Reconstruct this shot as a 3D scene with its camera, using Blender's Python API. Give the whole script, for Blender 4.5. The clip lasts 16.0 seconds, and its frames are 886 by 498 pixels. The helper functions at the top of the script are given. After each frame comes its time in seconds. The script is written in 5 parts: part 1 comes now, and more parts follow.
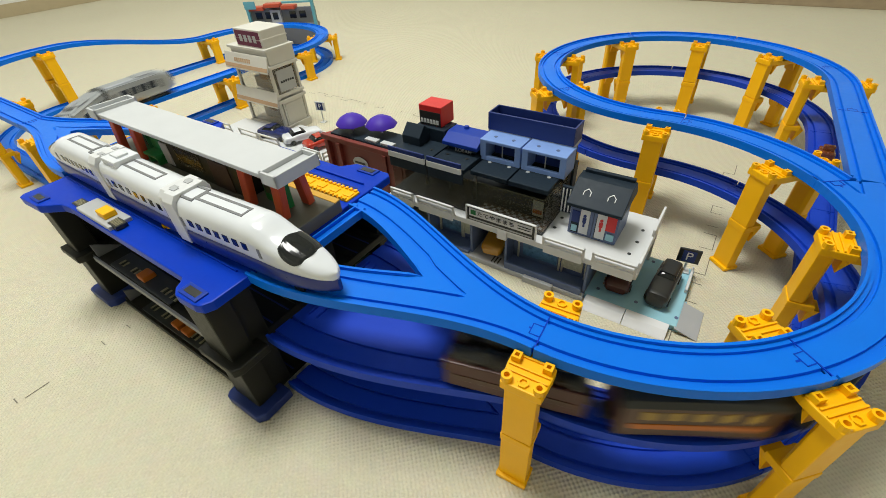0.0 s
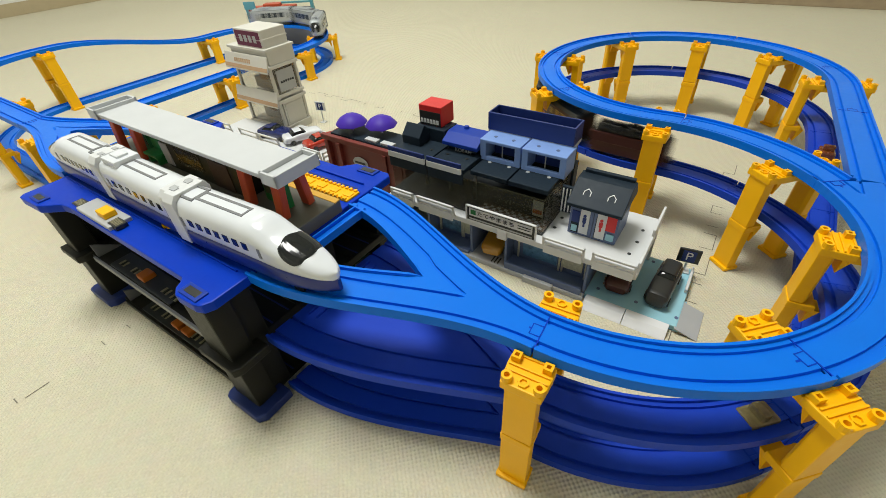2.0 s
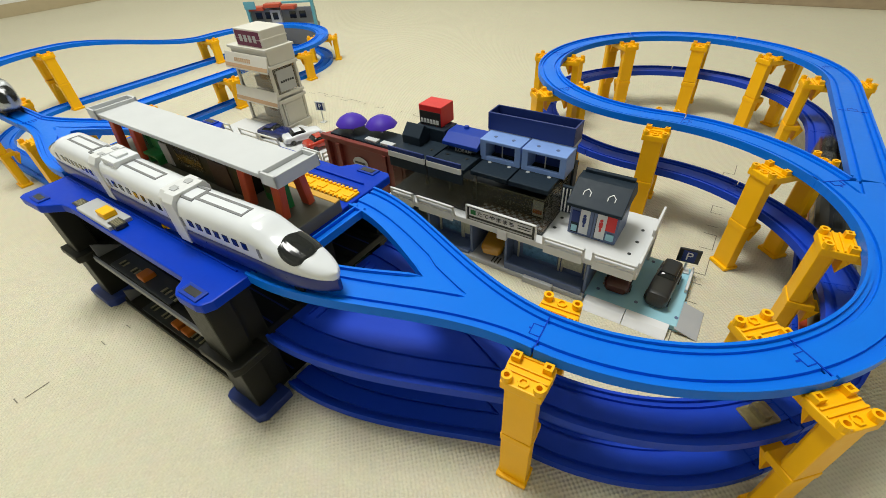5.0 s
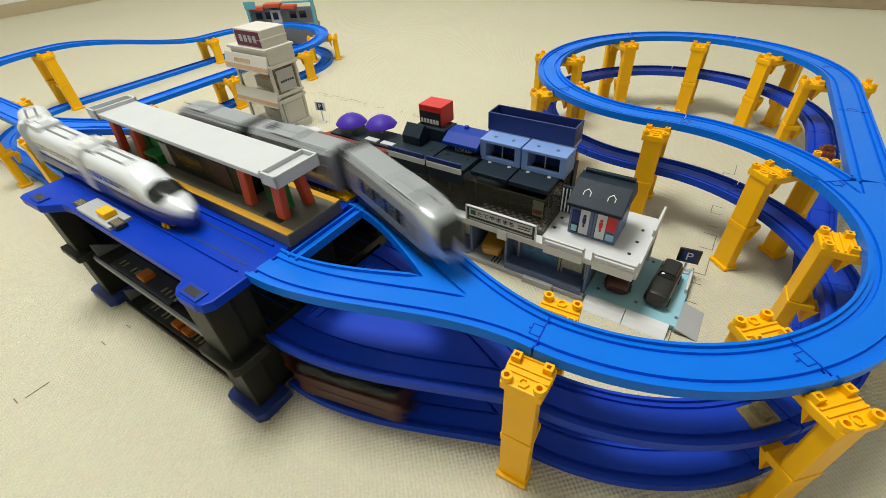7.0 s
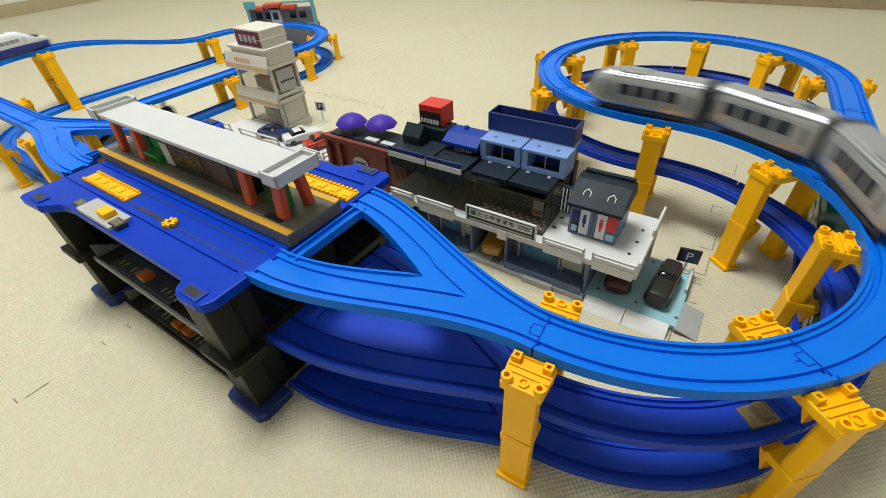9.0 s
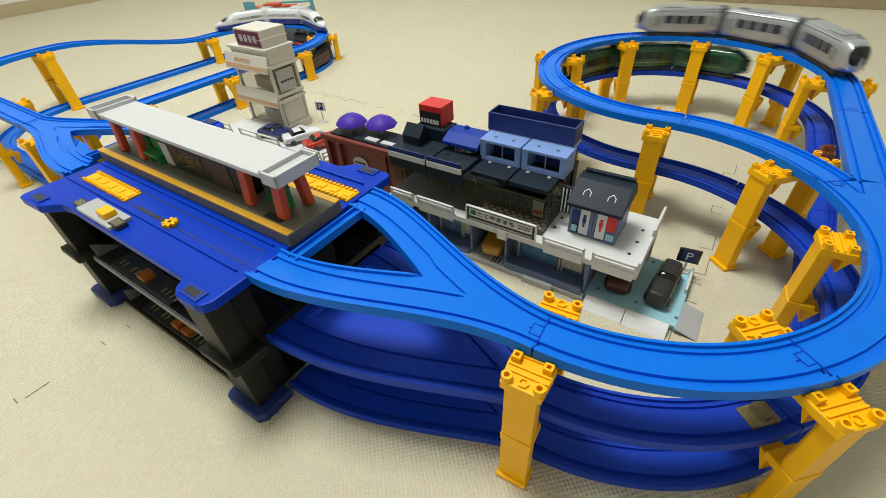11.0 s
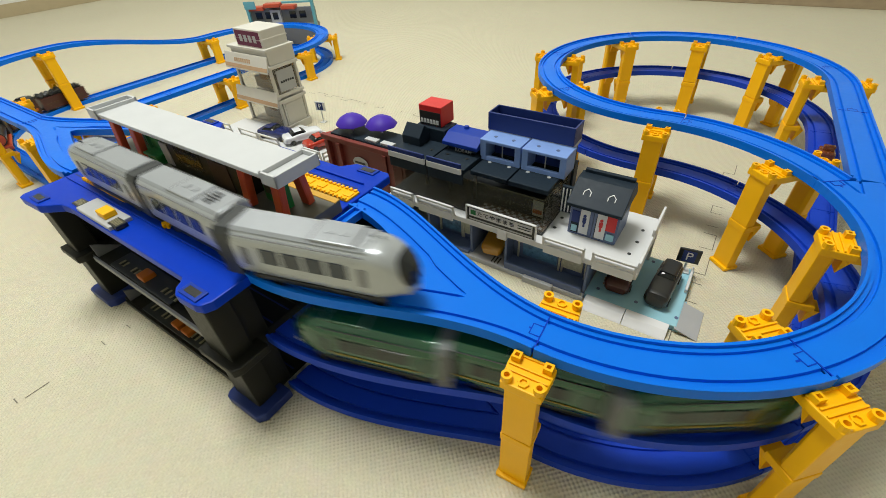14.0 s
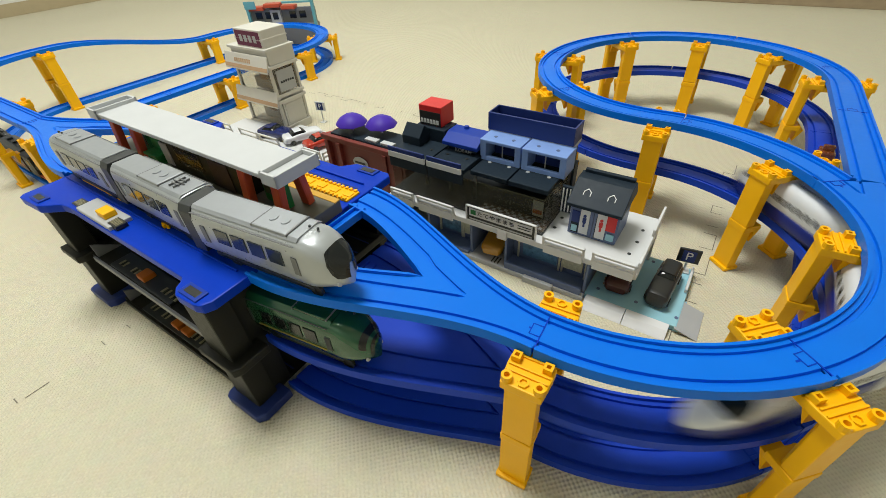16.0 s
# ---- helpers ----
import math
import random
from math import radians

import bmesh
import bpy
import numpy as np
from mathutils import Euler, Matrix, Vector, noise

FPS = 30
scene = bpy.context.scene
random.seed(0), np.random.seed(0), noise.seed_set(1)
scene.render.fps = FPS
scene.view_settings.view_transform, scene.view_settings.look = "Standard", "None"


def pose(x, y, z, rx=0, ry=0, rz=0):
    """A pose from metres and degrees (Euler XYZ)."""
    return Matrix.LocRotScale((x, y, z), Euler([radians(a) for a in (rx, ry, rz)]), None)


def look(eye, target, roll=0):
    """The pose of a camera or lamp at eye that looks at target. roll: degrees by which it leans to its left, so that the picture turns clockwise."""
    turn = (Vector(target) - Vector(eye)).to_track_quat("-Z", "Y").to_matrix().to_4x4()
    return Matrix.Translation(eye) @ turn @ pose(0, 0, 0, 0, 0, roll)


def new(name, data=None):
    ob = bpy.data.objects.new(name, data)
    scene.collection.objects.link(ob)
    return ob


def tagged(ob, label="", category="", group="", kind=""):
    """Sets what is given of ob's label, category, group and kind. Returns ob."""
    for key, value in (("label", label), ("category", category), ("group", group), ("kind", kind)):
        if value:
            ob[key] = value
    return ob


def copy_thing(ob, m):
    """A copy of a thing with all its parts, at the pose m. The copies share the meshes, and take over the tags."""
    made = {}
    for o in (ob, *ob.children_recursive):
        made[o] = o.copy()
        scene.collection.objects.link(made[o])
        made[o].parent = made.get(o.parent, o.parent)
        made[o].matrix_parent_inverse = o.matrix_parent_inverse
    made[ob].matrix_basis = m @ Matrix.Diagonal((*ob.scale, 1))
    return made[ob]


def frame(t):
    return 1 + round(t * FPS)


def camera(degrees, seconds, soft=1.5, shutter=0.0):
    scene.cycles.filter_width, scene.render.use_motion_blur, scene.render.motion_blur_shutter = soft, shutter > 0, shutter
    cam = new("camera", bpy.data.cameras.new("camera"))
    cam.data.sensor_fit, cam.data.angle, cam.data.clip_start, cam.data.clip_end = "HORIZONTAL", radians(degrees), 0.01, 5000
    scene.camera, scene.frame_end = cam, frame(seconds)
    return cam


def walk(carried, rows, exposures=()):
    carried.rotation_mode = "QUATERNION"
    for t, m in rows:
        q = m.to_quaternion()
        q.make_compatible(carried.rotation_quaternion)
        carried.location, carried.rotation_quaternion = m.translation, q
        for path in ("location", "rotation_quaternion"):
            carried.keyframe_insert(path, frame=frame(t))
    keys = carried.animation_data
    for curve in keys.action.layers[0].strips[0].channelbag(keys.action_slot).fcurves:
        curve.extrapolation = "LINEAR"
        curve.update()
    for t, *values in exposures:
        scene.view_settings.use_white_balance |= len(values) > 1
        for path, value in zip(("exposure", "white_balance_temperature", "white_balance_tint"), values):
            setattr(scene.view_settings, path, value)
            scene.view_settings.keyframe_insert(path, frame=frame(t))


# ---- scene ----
# camera: a still phone on a low stand
EYE = (0.0, 0.0, 0.3951)
TH = radians(39.364)
cam = camera(91.395, 16.0, soft=0.8, shutter=0.9)
VIEW = look(EYE, (0.0, math.cos(TH), EYE[2] - math.sin(TH)), -3.919)
walk(cam, [(0.0, VIEW), (16.0, VIEW)])

# light: room ceiling lamps
world = bpy.data.worlds.new("room_light")
scene.world = world
world.use_nodes = True
world.node_tree.nodes["Background"].inputs[0].default_value = (0.93, 0.97, 1.0, 1)
world.node_tree.nodes["Background"].inputs[1].default_value = 0.35
scene.view_settings.exposure = 0.0


def area_lamp(name, at, target, size, power, color):
    d = bpy.data.lights.new(name, "AREA")
    d.shape, d.size, d.energy, d.color = "DISK", size, power, color
    o = new(name, d)
    o.matrix_world = look(at, target)
    return o


area_lamp("ceiling_lamp", (-0.42, 0.80, 2.36), (-0.42, 0.80, 0), 0.8, 54, (0.985, 1.0, 0.945))
area_lamp("ceiling_lamp", (-1.15, 2.66, 2.36), (-1.15, 2.66, 0), 0.7, 10, (0.985, 1.0, 0.945))

G = 0.2136           # grid of the toy track: one straight, one curve radius
HW = 0.019           # half width of a rail
TOP, MID, LOW = 0.1476, 0.079, 0.0095   # rim heights of the three levels


# ---- materials ----
def material(name, color, rough=0.4, metal=0.0, var=0.06, scale=40.0, bump=0.0, bscale=300.0, coat=0.0, trans=0.0, spec=0.5):
    m = bpy.data.materials.new(name)
    m.use_nodes = True
    nt = m.node_tree
    b = nt.nodes["Principled BSDF"]
    b.inputs["Metallic"].default_value = metal
    b.inputs["Coat Weight"].default_value = coat
    b.inputs["Coat Roughness"].default_value = 0.15
    b.inputs["Transmission Weight"].default_value = trans
    b.inputs["Specular IOR Level"].default_value = spec
    tc = nt.nodes.new("ShaderNodeTexCoord")
    n1 = nt.nodes.new("ShaderNodeTexNoise")
    n1.inputs["Scale"].default_value, n1.inputs["Detail"].default_value = scale, 5
    nt.links.new(tc.outputs["Object"], n1.inputs["Vector"])
    ramp = nt.nodes.new("ShaderNodeMixRGB")
    lo = [max(0, c * (1 - var * 1.6)) for c in color]
    hi = [min(1, c * (1 + var)) for c in color]
    ramp.inputs[1].default_value, ramp.inputs[2].default_value = (*lo, 1), (*hi, 1)
    nt.links.new(n1.outputs["Fac"], ramp.inputs[0])
    nt.links.new(ramp.outputs[0], b.inputs["Base Color"])
    mr = nt.nodes.new("ShaderNodeMapRange")
    mr.inputs[3].default_value, mr.inputs[4].default_value = max(0.02, rough - 0.08), min(1, rough + 0.1)
    n2 = nt.nodes.new("ShaderNodeTexNoise")
    n2.inputs["Scale"].default_value, n2.inputs["Detail"].default_value = scale * 6, 4
    nt.links.new(tc.outputs["Object"], n2.inputs["Vector"])
    nt.links.new(n2.outputs["Fac"], mr.inputs[0])
    nt.links.new(mr.outputs[0], b.inputs["Roughness"])
    if bump:
        n3 = nt.nodes.new("ShaderNodeTexNoise")
        n3.inputs["Scale"].default_value = bscale
        nt.links.new(tc.outputs["Object"], n3.inputs["Vector"])
        bp = nt.nodes.new("ShaderNodeBump")
        bp.inputs["Strength"].default_value, bp.inputs["Distance"].default_value = bump, 0.001
        nt.links.new(n3.outputs["Fac"], bp.inputs["Height"])
        nt.links.new(bp.outputs[0], b.inputs["Normal"])
    return m


def glass_material(name, color, rough=0.08, alpha=0.35):
    m = material(name, color, rough, var=0.02)
    m.node_tree.nodes["Principled BSDF"].inputs["Alpha"].default_value = alpha
    return m


BLUE = material("rail_blue", (0.002, 0.158, 0.75), 0.38, var=0.05, scale=25, bump=0.05, spec=0.14)
DEEP = material("deck_blue", (0.001, 0.040, 0.47), 0.36, var=0.06, scale=25, bump=0.05, spec=0.12)
YELLOW = material("pier_yellow", (0.96, 0.49, 0.0), 0.40, var=0.05, scale=30, bump=0.05, spec=0.30)
WHITE = material("train_white", (0.70, 0.725, 0.765), 0.22, var=0.02, coat=0.3)
OFFWHITE = material("roof_cream", (0.545, 0.56, 0.575), 0.45, var=0.04)
GREYW = material("town_white", (0.64, 0.65, 0.66), 0.4, var=0.04)
NAVYSTRIPE = material("train_navy", (0.010, 0.022, 0.19), 0.3)
BLACK = material("black_plastic", (0.020, 0.0205, 0.019), 0.32, var=0.1, spec=0.5)
DARKGREY = material("dark_grey", (0.032, 0.036, 0.038), 0.42, spec=0.35)
STATIONBLACK = material("station_black", (0.0165, 0.0165, 0.0125), 0.45, var=0.15, spec=0.2)
MIDGREY = material("mid_grey", (0.16, 0.165, 0.17), 0.45)
SILVER = material("train_silver", (0.43, 0.455, 0.475), 0.30, metal=0.45, var=0.04, bump=0.03)
SILVERROOF = material("train_roof_silver", (0.33, 0.35, 0.375), 0.36, metal=0.35, var=0.05, bump=0.05)
GREEN = material("train_green", (0.012, 0.085, 0.036), 0.18, coat=0.5, metal=0.25)
GOLD = material("gold_trim", (0.40, 0.26, 0.05), 0.35, metal=0.4)
RED = material("red_plastic", (0.50, 0.070, 0.024), 0.45)
REDSIGN = material("red_sign", (0.62, 0.02, 0.02), 0.4)
BRICKRED = material("brick_red_wall", (0.17, 0.022, 0.016), 0.5, var=0.15)
WAGONDARK = material("wagon_dark", (0.060, 0.014, 0.010), 0.4, var=0.15)
GREENP = material("green_plastic", (0.015, 0.20, 0.05), 0.45)
ORANGE = material("orange_paint", (0.45, 0.12, 0.008), 0.4)
SLATE = material("slate_navy", (0.014, 0.024, 0.037), 0.48, spec=0.16)
TOWNBLUE = material("town_blue", (0.20, 0.32, 0.66), 0.45, spec=0.25)
ROYAL = material("royal_blue", (0.008, 0.04, 0.33), 0.45, spec=0.2)
NAVY = material("navy_plastic", (0.016, 0.034, 0.16), 0.42, spec=0.3)
SLATEBLUE = material("slate_blue", (0.10, 0.14, 0.26), 0.42)
CYAN = material("pale_cyan", (0.30, 0.56, 0.66), 0.42)
PURPLE = material("purple_cloth", (0.06, 0.022, 0.38), 0.5, spec=0.25)
PLATFORM = material("platform_grey", (0.13, 0.125, 0.10), 0.55)
LAMPGREY = material("light_grey", (0.42, 0.43, 0.44), 0.42)
SMOKE = glass_material("smoked_clear", (0.070, 0.065, 0.038), 0.06, 0.32)
CLEAR = glass_material("clear_plastic", (0.32, 0.28, 0.21), 0.08, 0.30)
WINDOW = material("window_dark", (0.012, 0.014, 0.014), 0.10, spec=0.4)
YELLOWCAR = material("taxi_yellow", (0.55, 0.27, 0.02), 0.2, coat=0.6)
REDCAR = material("car_red", (0.45, 0.03, 0.012), 0.2, coat=0.6)
BLUECAR = material("car_blue", (0.010, 0.02, 0.12), 0.2, coat=0.6)
WHITECAR = material("car_white", (0.72, 0.74, 0.78), 0.2, coat=0.6)
BROWNCAR = material("car_maroon", (0.06, 0.015, 0.01), 0.2, coat=0.6)
MAROON = material("sign_maroon", (0.13, 0.012, 0.05), 0.5)
PALEGREEN = material("pale_teal", (0.12, 0.36, 0.42), 0.45)


def mat_floor():
    m = bpy.data.materials.new("foam_mat")
    m.use_nodes = True
    nt = m.node_tree
    b = nt.nodes["Principled BSDF"]
    b.inputs["Roughness"].default_value = 0.62
    tc = nt.nodes.new("ShaderNodeTexCoord")
    mp = nt.nodes.new("ShaderNodeMapping")
    mp.inputs["Rotation"].default_value = (0, 0, radians(FLOOR_TURN))
    nt.links.new(tc.outputs["Object"], mp.inputs["Vector"])
    sep = nt.nodes.new("ShaderNodeSeparateXYZ")
    nt.links.new(mp.outputs[0], sep.inputs[0])

    def wave(sock):
        a = nt.nodes.new("ShaderNodeMath")
        a.operation = "MULTIPLY"
        a.inputs[1].default_value = 2 * math.pi / 0.0052
        nt.links.new(sock, a.inputs[0])
        s = nt.nodes.new("ShaderNodeMath")
        s.operation = "SINE"
        nt.links.new(a.outputs[0], s.inputs[0])
        return s.outputs[0]
    mul = nt.nodes.new("ShaderNodeMath")
    mul.operation = "MULTIPLY"
    nt.links.new(wave(sep.outputs[0]), mul.inputs[0])
    nt.links.new(wave(sep.outputs[1]), mul.inputs[1])
    bp = nt.nodes.new("ShaderNodeBump")
    bp.inputs["Strength"].default_value, bp.inputs["Distance"].default_value = 0.6, 0.0008
    nt.links.new(mul.outputs[0], bp.inputs["Height"])
    nt.links.new(bp.outputs[0], b.inputs["Normal"])
    n1 = nt.nodes.new("ShaderNodeTexNoise")
    n1.inputs["Scale"].default_value, n1.inputs["Detail"].default_value = 2.2, 6
    nt.links.new(tc.outputs["Object"], n1.inputs["Vector"])
    n2 = nt.nodes.new("ShaderNodeTexNoise")
    n2.inputs["Scale"].default_value, n2.inputs["Detail"].default_value = 60, 4
    nt.links.new(tc.outputs["Object"], n2.inputs["Vector"])
    mx = nt.nodes.new("ShaderNodeMixRGB")
    mx.inputs[1].default_value, mx.inputs[2].default_value = (0.600, 0.552, 0.405, 1), (0.680, 0.634, 0.478, 1)
    nt.links.new(n1.outputs["Fac"], mx.inputs[0])
    m2 = nt.nodes.new("ShaderNodeMixRGB")
    m2.blend_type = "MULTIPLY"
    m2.inputs[0].default_value = 0.12
    nt.links.new(mx.outputs[0], m2.inputs[1])
    nt.links.new(n2.outputs["Color"], m2.inputs[2])
    nt.links.new(m2.outputs[0], b.inputs["Base Color"])
    return m


FLOOR_TURN = 36.0
FLOORMAT = mat_floor()
SEAM = material("seam_shadow", (0.16, 0.14, 0.11), 0.8)
WALLPAINT = material("wall_paint", (0.76, 0.76, 0.72), 0.7, var=0.03, scale=6)
BASEBOARD = material("baseboard_tan", (0.46, 0.38, 0.24), 0.5, var=0.06)


# ---- mesh helpers ----
def part(name, bm, mat, parent=None, label="", smooth=0.0):
    me = bpy.data.meshes.new(name)
    if smooth:
        for f in bm.faces:
            f.smooth = True
        for e in bm.edges:
            if len(e.link_faces) == 2 and e.calc_face_angle(0) > smooth:
                e.smooth = False
    bm.to_mesh(me)
    bm.free()
    me.materials.append(mat)
    ob = new(name, me)
    if parent:
        ob.parent = parent
    if label:
        ob["label"] = label
    return ob


def again(ob, m, parent=None):
    """One more object on the same mesh."""
    o = new(ob.name.split(".")[0], ob.data)
    o.parent = parent or ob.parent
    o.matrix_basis = m
    if "label" in ob:
        o["label"] = ob["label"]
    return o


def thing(name, m, label, category, group="", kind=""):
    o = new(name)
    o.empty_display_size = 0.01
    o.matrix_basis = m
    return tagged(o, label, category, group, kind)


def box(bm, x0, y0, z0, x1, y1, z1, bev=0.0, m=None):
    t = bmesh.new()
    bmesh.ops.create_cube(t, size=1)
    bmesh.ops.transform(t, matrix=Matrix.Translation(((x0 + x1) / 2, (y0 + y1) / 2, (z0 + z1) / 2)) @ Matrix.Diagonal((x1 - x0, y1 - y0, z1 - z0, 1)), verts=t.verts)
    if bev:
        bmesh.ops.bevel(t, geom=t.edges[:], offset=bev, segments=2, profile=0.6, affect="EDGES")
    return merge(bm, t, m)


def merge(bm, t, m=None):
    if m is not None:
        bmesh.ops.transform(t, matrix=m, verts=t.verts)
    me = bpy.data.meshes.new("tmp")
    t.to_mesh(me)
    t.free()
    bm.from_mesh(me)
    bpy.data.meshes.remove(me)
    return bm


def cyl(bm, x, y, z0, z1, r, r2=None, seg=16, m=None):
    t = bmesh.new()
    bmesh.ops.create_cone(t, cap_ends=True, segments=seg, radius1=r, radius2=r if r2 is None else r2, depth=z1 - z0)
    bmesh.ops.translate(t, vec=(x, y, (z0 + z1) / 2), verts=t.verts)
    return merge(bm, t, m)


def prism(bm, outline, z0, z1, bev=0.0, m=None):
    t = bmesh.new()
    lo = [t.verts.new((x, y, z0)) for x, y in outline]
    hi = [t.verts.new((x, y, z1)) for x, y in outline]
    n = len(outline)
    t.faces.new(lo[::-1])
    t.faces.new(hi)
    for i in range(n):
        t.faces.new((lo[i], lo[(i + 1) % n], hi[(i + 1) % n], hi[i]))
    bmesh.ops.recalc_face_normals(t, faces=t.faces[:])
    if bev:
        bmesh.ops.bevel(t, geom=t.edges[:], offset=bev, segments=2, profile=0.6, affect="EDGES")
    return merge(bm, t, m)


def loft(rings, closed=True, caps=True):
    bm = bmesh.new()
    vs = [[bm.verts.new(p) for p in r] for r in rings]
    n = len(vs[0])
    for a, b in zip(vs, vs[1:]):
        for i in range(n if closed else n - 1):
            bm.faces.new((a[i], a[(i + 1) % n], b[(i + 1) % n], b[i]))
    if caps and closed:
        bm.faces.new(vs[0][::-1])
        bm.faces.new(vs[-1])
    bmesh.ops.recalc_face_normals(bm, faces=bm.faces[:])
    return bm


def B():
    return bmesh.new()


# ---- track plan ----
def arc_path(x, y, head, steps, z, step=0.012):
    """Centre line from a start and steps of (length, turn in degrees, new height); returns (x, y, z) points, evenly spaced."""
    pts = [(x, y, z)]
    h = radians(head)
    for ln, turn, z1 in steps:
        n = max(1, math.ceil(ln / step))
        d, dh, z0 = ln / n, radians(turn) / n, z
        for i in range(n):
            h += dh / 2
            x, y = x + d * math.cos(h), y + d * math.sin(h)
            h += dh / 2
            k = (i + 1) / n
            z = z0 + (z1 - z0) * (k * k * (3 - 2 * k))
            pts.append((x, y, z))
    return pts


def curve(deg, z, r=G):
    return (r * radians(abs(deg)), deg, z)


class Route:
    def __init__(self, pts):
        self.p = [Vector(a) for a in pts]
        self.s = [0.0]
        for a, b in zip(self.p, self.p[1:]):
            self.s.append(self.s[-1] + (b - a).length)
        self.length = self.s[-1]

    def at(self, s):
        s = min(max(s, 0.0), self.length)
        i = min(max(int(np.searchsorted(self.s, s)) - 1, 0), len(self.p) - 2)
        k = (s - self.s[i]) / max(1e-9, self.s[i + 1] - self.s[i])
        return self.p[i].lerp(self.p[i + 1], k)

    def near(self, x, y, z=None):
        return min(zip(self.s, self.p), key=lambda a: (a[1].x - x) ** 2 + (a[1].y - y) ** 2 + (0 if z is None else (a[1].z - z) ** 2))[0]


# cross section of a rail: floor with two grooves and raised rims (across, up; 0 is the rim)
PROFILE = [(-0.019, 0), (-0.0165, 0), (-0.0165, -0.0028), (-0.0128, -0.0028), (-0.0124, -0.0052), (-0.0092, -0.0052), (-0.0087, -0.0026),
           (0.0087, -0.0026), (0.0092, -0.0052), (0.0124, -0.0052), (0.0128, -0.0028), (0.0165, -0.0028), (0.0165, 0), (0.019, 0),
           (0.019, -0.0095), (-0.019, -0.0095)]


def rail_mesh(pts, a, b):
    """Sweeps the rail's section along pts[a..b]."""
    rings = []
    for i in range(a, b + 1):
        p = Vector(pts[i])
        q0, q1 = Vector(pts[max(0, i - 1)]), Vector(pts[min(len(pts) - 1, i + 1)])
        d = (q1 - q0).normalized()
        side = Vector((d.y, -d.x, 0)).normalized()
        rings.append([p + side * u + Vector((0, 0, v)) for u, v in PROFILE])
    return loft(rings)


def lay(pts, parent, mat, cut=0.0, name="rail", label="", joint=True):
    """Rails of about one grid length each along a centre line, with a hair of a joint between them."""
    r = Route(pts)
    n = max(1, round(r.length / 0.19))
    idx = [min(range(len(pts)), key=lambda i: abs(r.s[i] - r.length * k / n)) for k in range(n + 1)]
    for a, b in zip(idx, idx[1:]):
        q = [Vector(p) for p in pts[a:b + 1]]
        d = (q[1] - q[0]).normalized()
        e = (q[-1] - q[-2]).normalized()
        q[0] += d * 0.0004
        q[-1] -= e * 0.0004
        part(name, rail_mesh(q, 0, len(q) - 1), mat, parent, label)
    if joint:
        for a in idx[:-1]:
            p, d = Vector(pts[a]), (Vector(pts[a + 1]) - Vector(pts[a])).normalized()
            bm = B()
            for q in ((-0.0005, -0.0165, 0.0005, 0.0165), (-0.0085, -0.0055, -0.0077, 0.0055), (-0.0085, -0.0055, 0.0, -0.0047), (-0.0085, 0.0047, 0.0, 0.0055), (-0.012, -0.0008, -0.0085, 0.0008)):
                box(bm, q[0], q[1], -0.0029, q[2], q[3], -0.00235)
            o = part("rail_joint", bm, DEEP, parent)
            o.matrix_basis = Matrix.LocRotScale(p, Vector((d.x, d.y, 0)).to_track_quat("X", "Z"), None)


PHI = -36.0
U = Vector((math.cos(radians(PHI)), math.sin(radians(PHI)), 0))
N = Vector((-U.y, U.x, 0))
S0 = Vector((-0.1235, 0.3535, 0))         # station end where the junction starts
SL = 0.385                                # station length
TS = 0.064                                # half the distance between the station's tracks
JOIN = Vector((0.068, 0.2035, 0))


def st(s, n, z=0.0):
    """A place on the station: along, across, up."""
    p = S0 + U * s + N * n
    return Vector((p.x, p.y, z))
# rail blue with the shade under the upper tracks put into its colour
RAILSHADE = material("rail_blue_shaded", (0.009, 0.052, 0.49), 0.45, var=0.05, scale=25, bump=0.05, spec=0.18)
W0, V0 = -(S0.x * U.x + S0.y * U.y), S0.x * N.x + S0.y * N.y


def wv(w, v, z=0.0):
    """A place in the layout's square grid: w runs from the junction to the station's far end, v across."""
    p = -U * w + N * v
    return Vector((p.x, p.y, z))


ACEN = Vector((0.1935, 0.3747, 0))
JW, JV = -(ACEN.x * U.x + ACEN.y * U.y), ACEN.x * N.x + ACEN.y * N.y - G
LEFTW = W0 + SL
PW, UW, VC = 1.082, 1.502, 0.862         # the two long straights, and where the far half circle starts
LG = (UW - PW) / 2


def smooth(k):
    return k * k * (3 - 2 * k)


LIFT = 0.048        # the station stands a little taller than the piers of the loop
JOIN_END = 0.10     # past the junctions the tracks come down to the loop's height by here


def raised(p):
    """How much a place shares in the station's extra height: 1 at the station, 0 out on the loops."""
    w, v = -(p[0] * U.x + p[1] * U.y), p[0] * N.x + p[1] * N.y
    if v > JV + 0.20:
        return 0.0
    if w < W0:
        return smooth(min(1.0, max(0.0, (w - JW + JOIN_END) / (W0 - JW + JOIN_END))))
    return smooth(min(1.0, max(0.0, (0.945 - w) / (0.945 - LEFTW))))


def lift(p):
    """Moves a point of the track plan to where the taller station holds it."""
    g = raised(p)
    k = 1 - LIFT * g
    z = p[2] - g * 0.0199 * (1 - p[2] / TOP)
    return (p[0] * k, p[1] * k, EYE[2] - (EYE[2] - z) * k)


def fan(w_end, w_join, v_join, side, z, n=22, ts=None):
    """A junction's centre line from its station end to its single end."""
    out = []
    ts = ts or (TS if z > 0.1 or w_end > 0.5 else 0.071)
    for i in range(n + 1):
        k = i / n
        c = V0 + (v_join - V0) * k
        out.append(lift(wv(w_end + (w_join - w_end) * k, c + side * ts * smooth(1 - k) ** (1.0 if z > 0.1 else 0.62), z)))
    return out


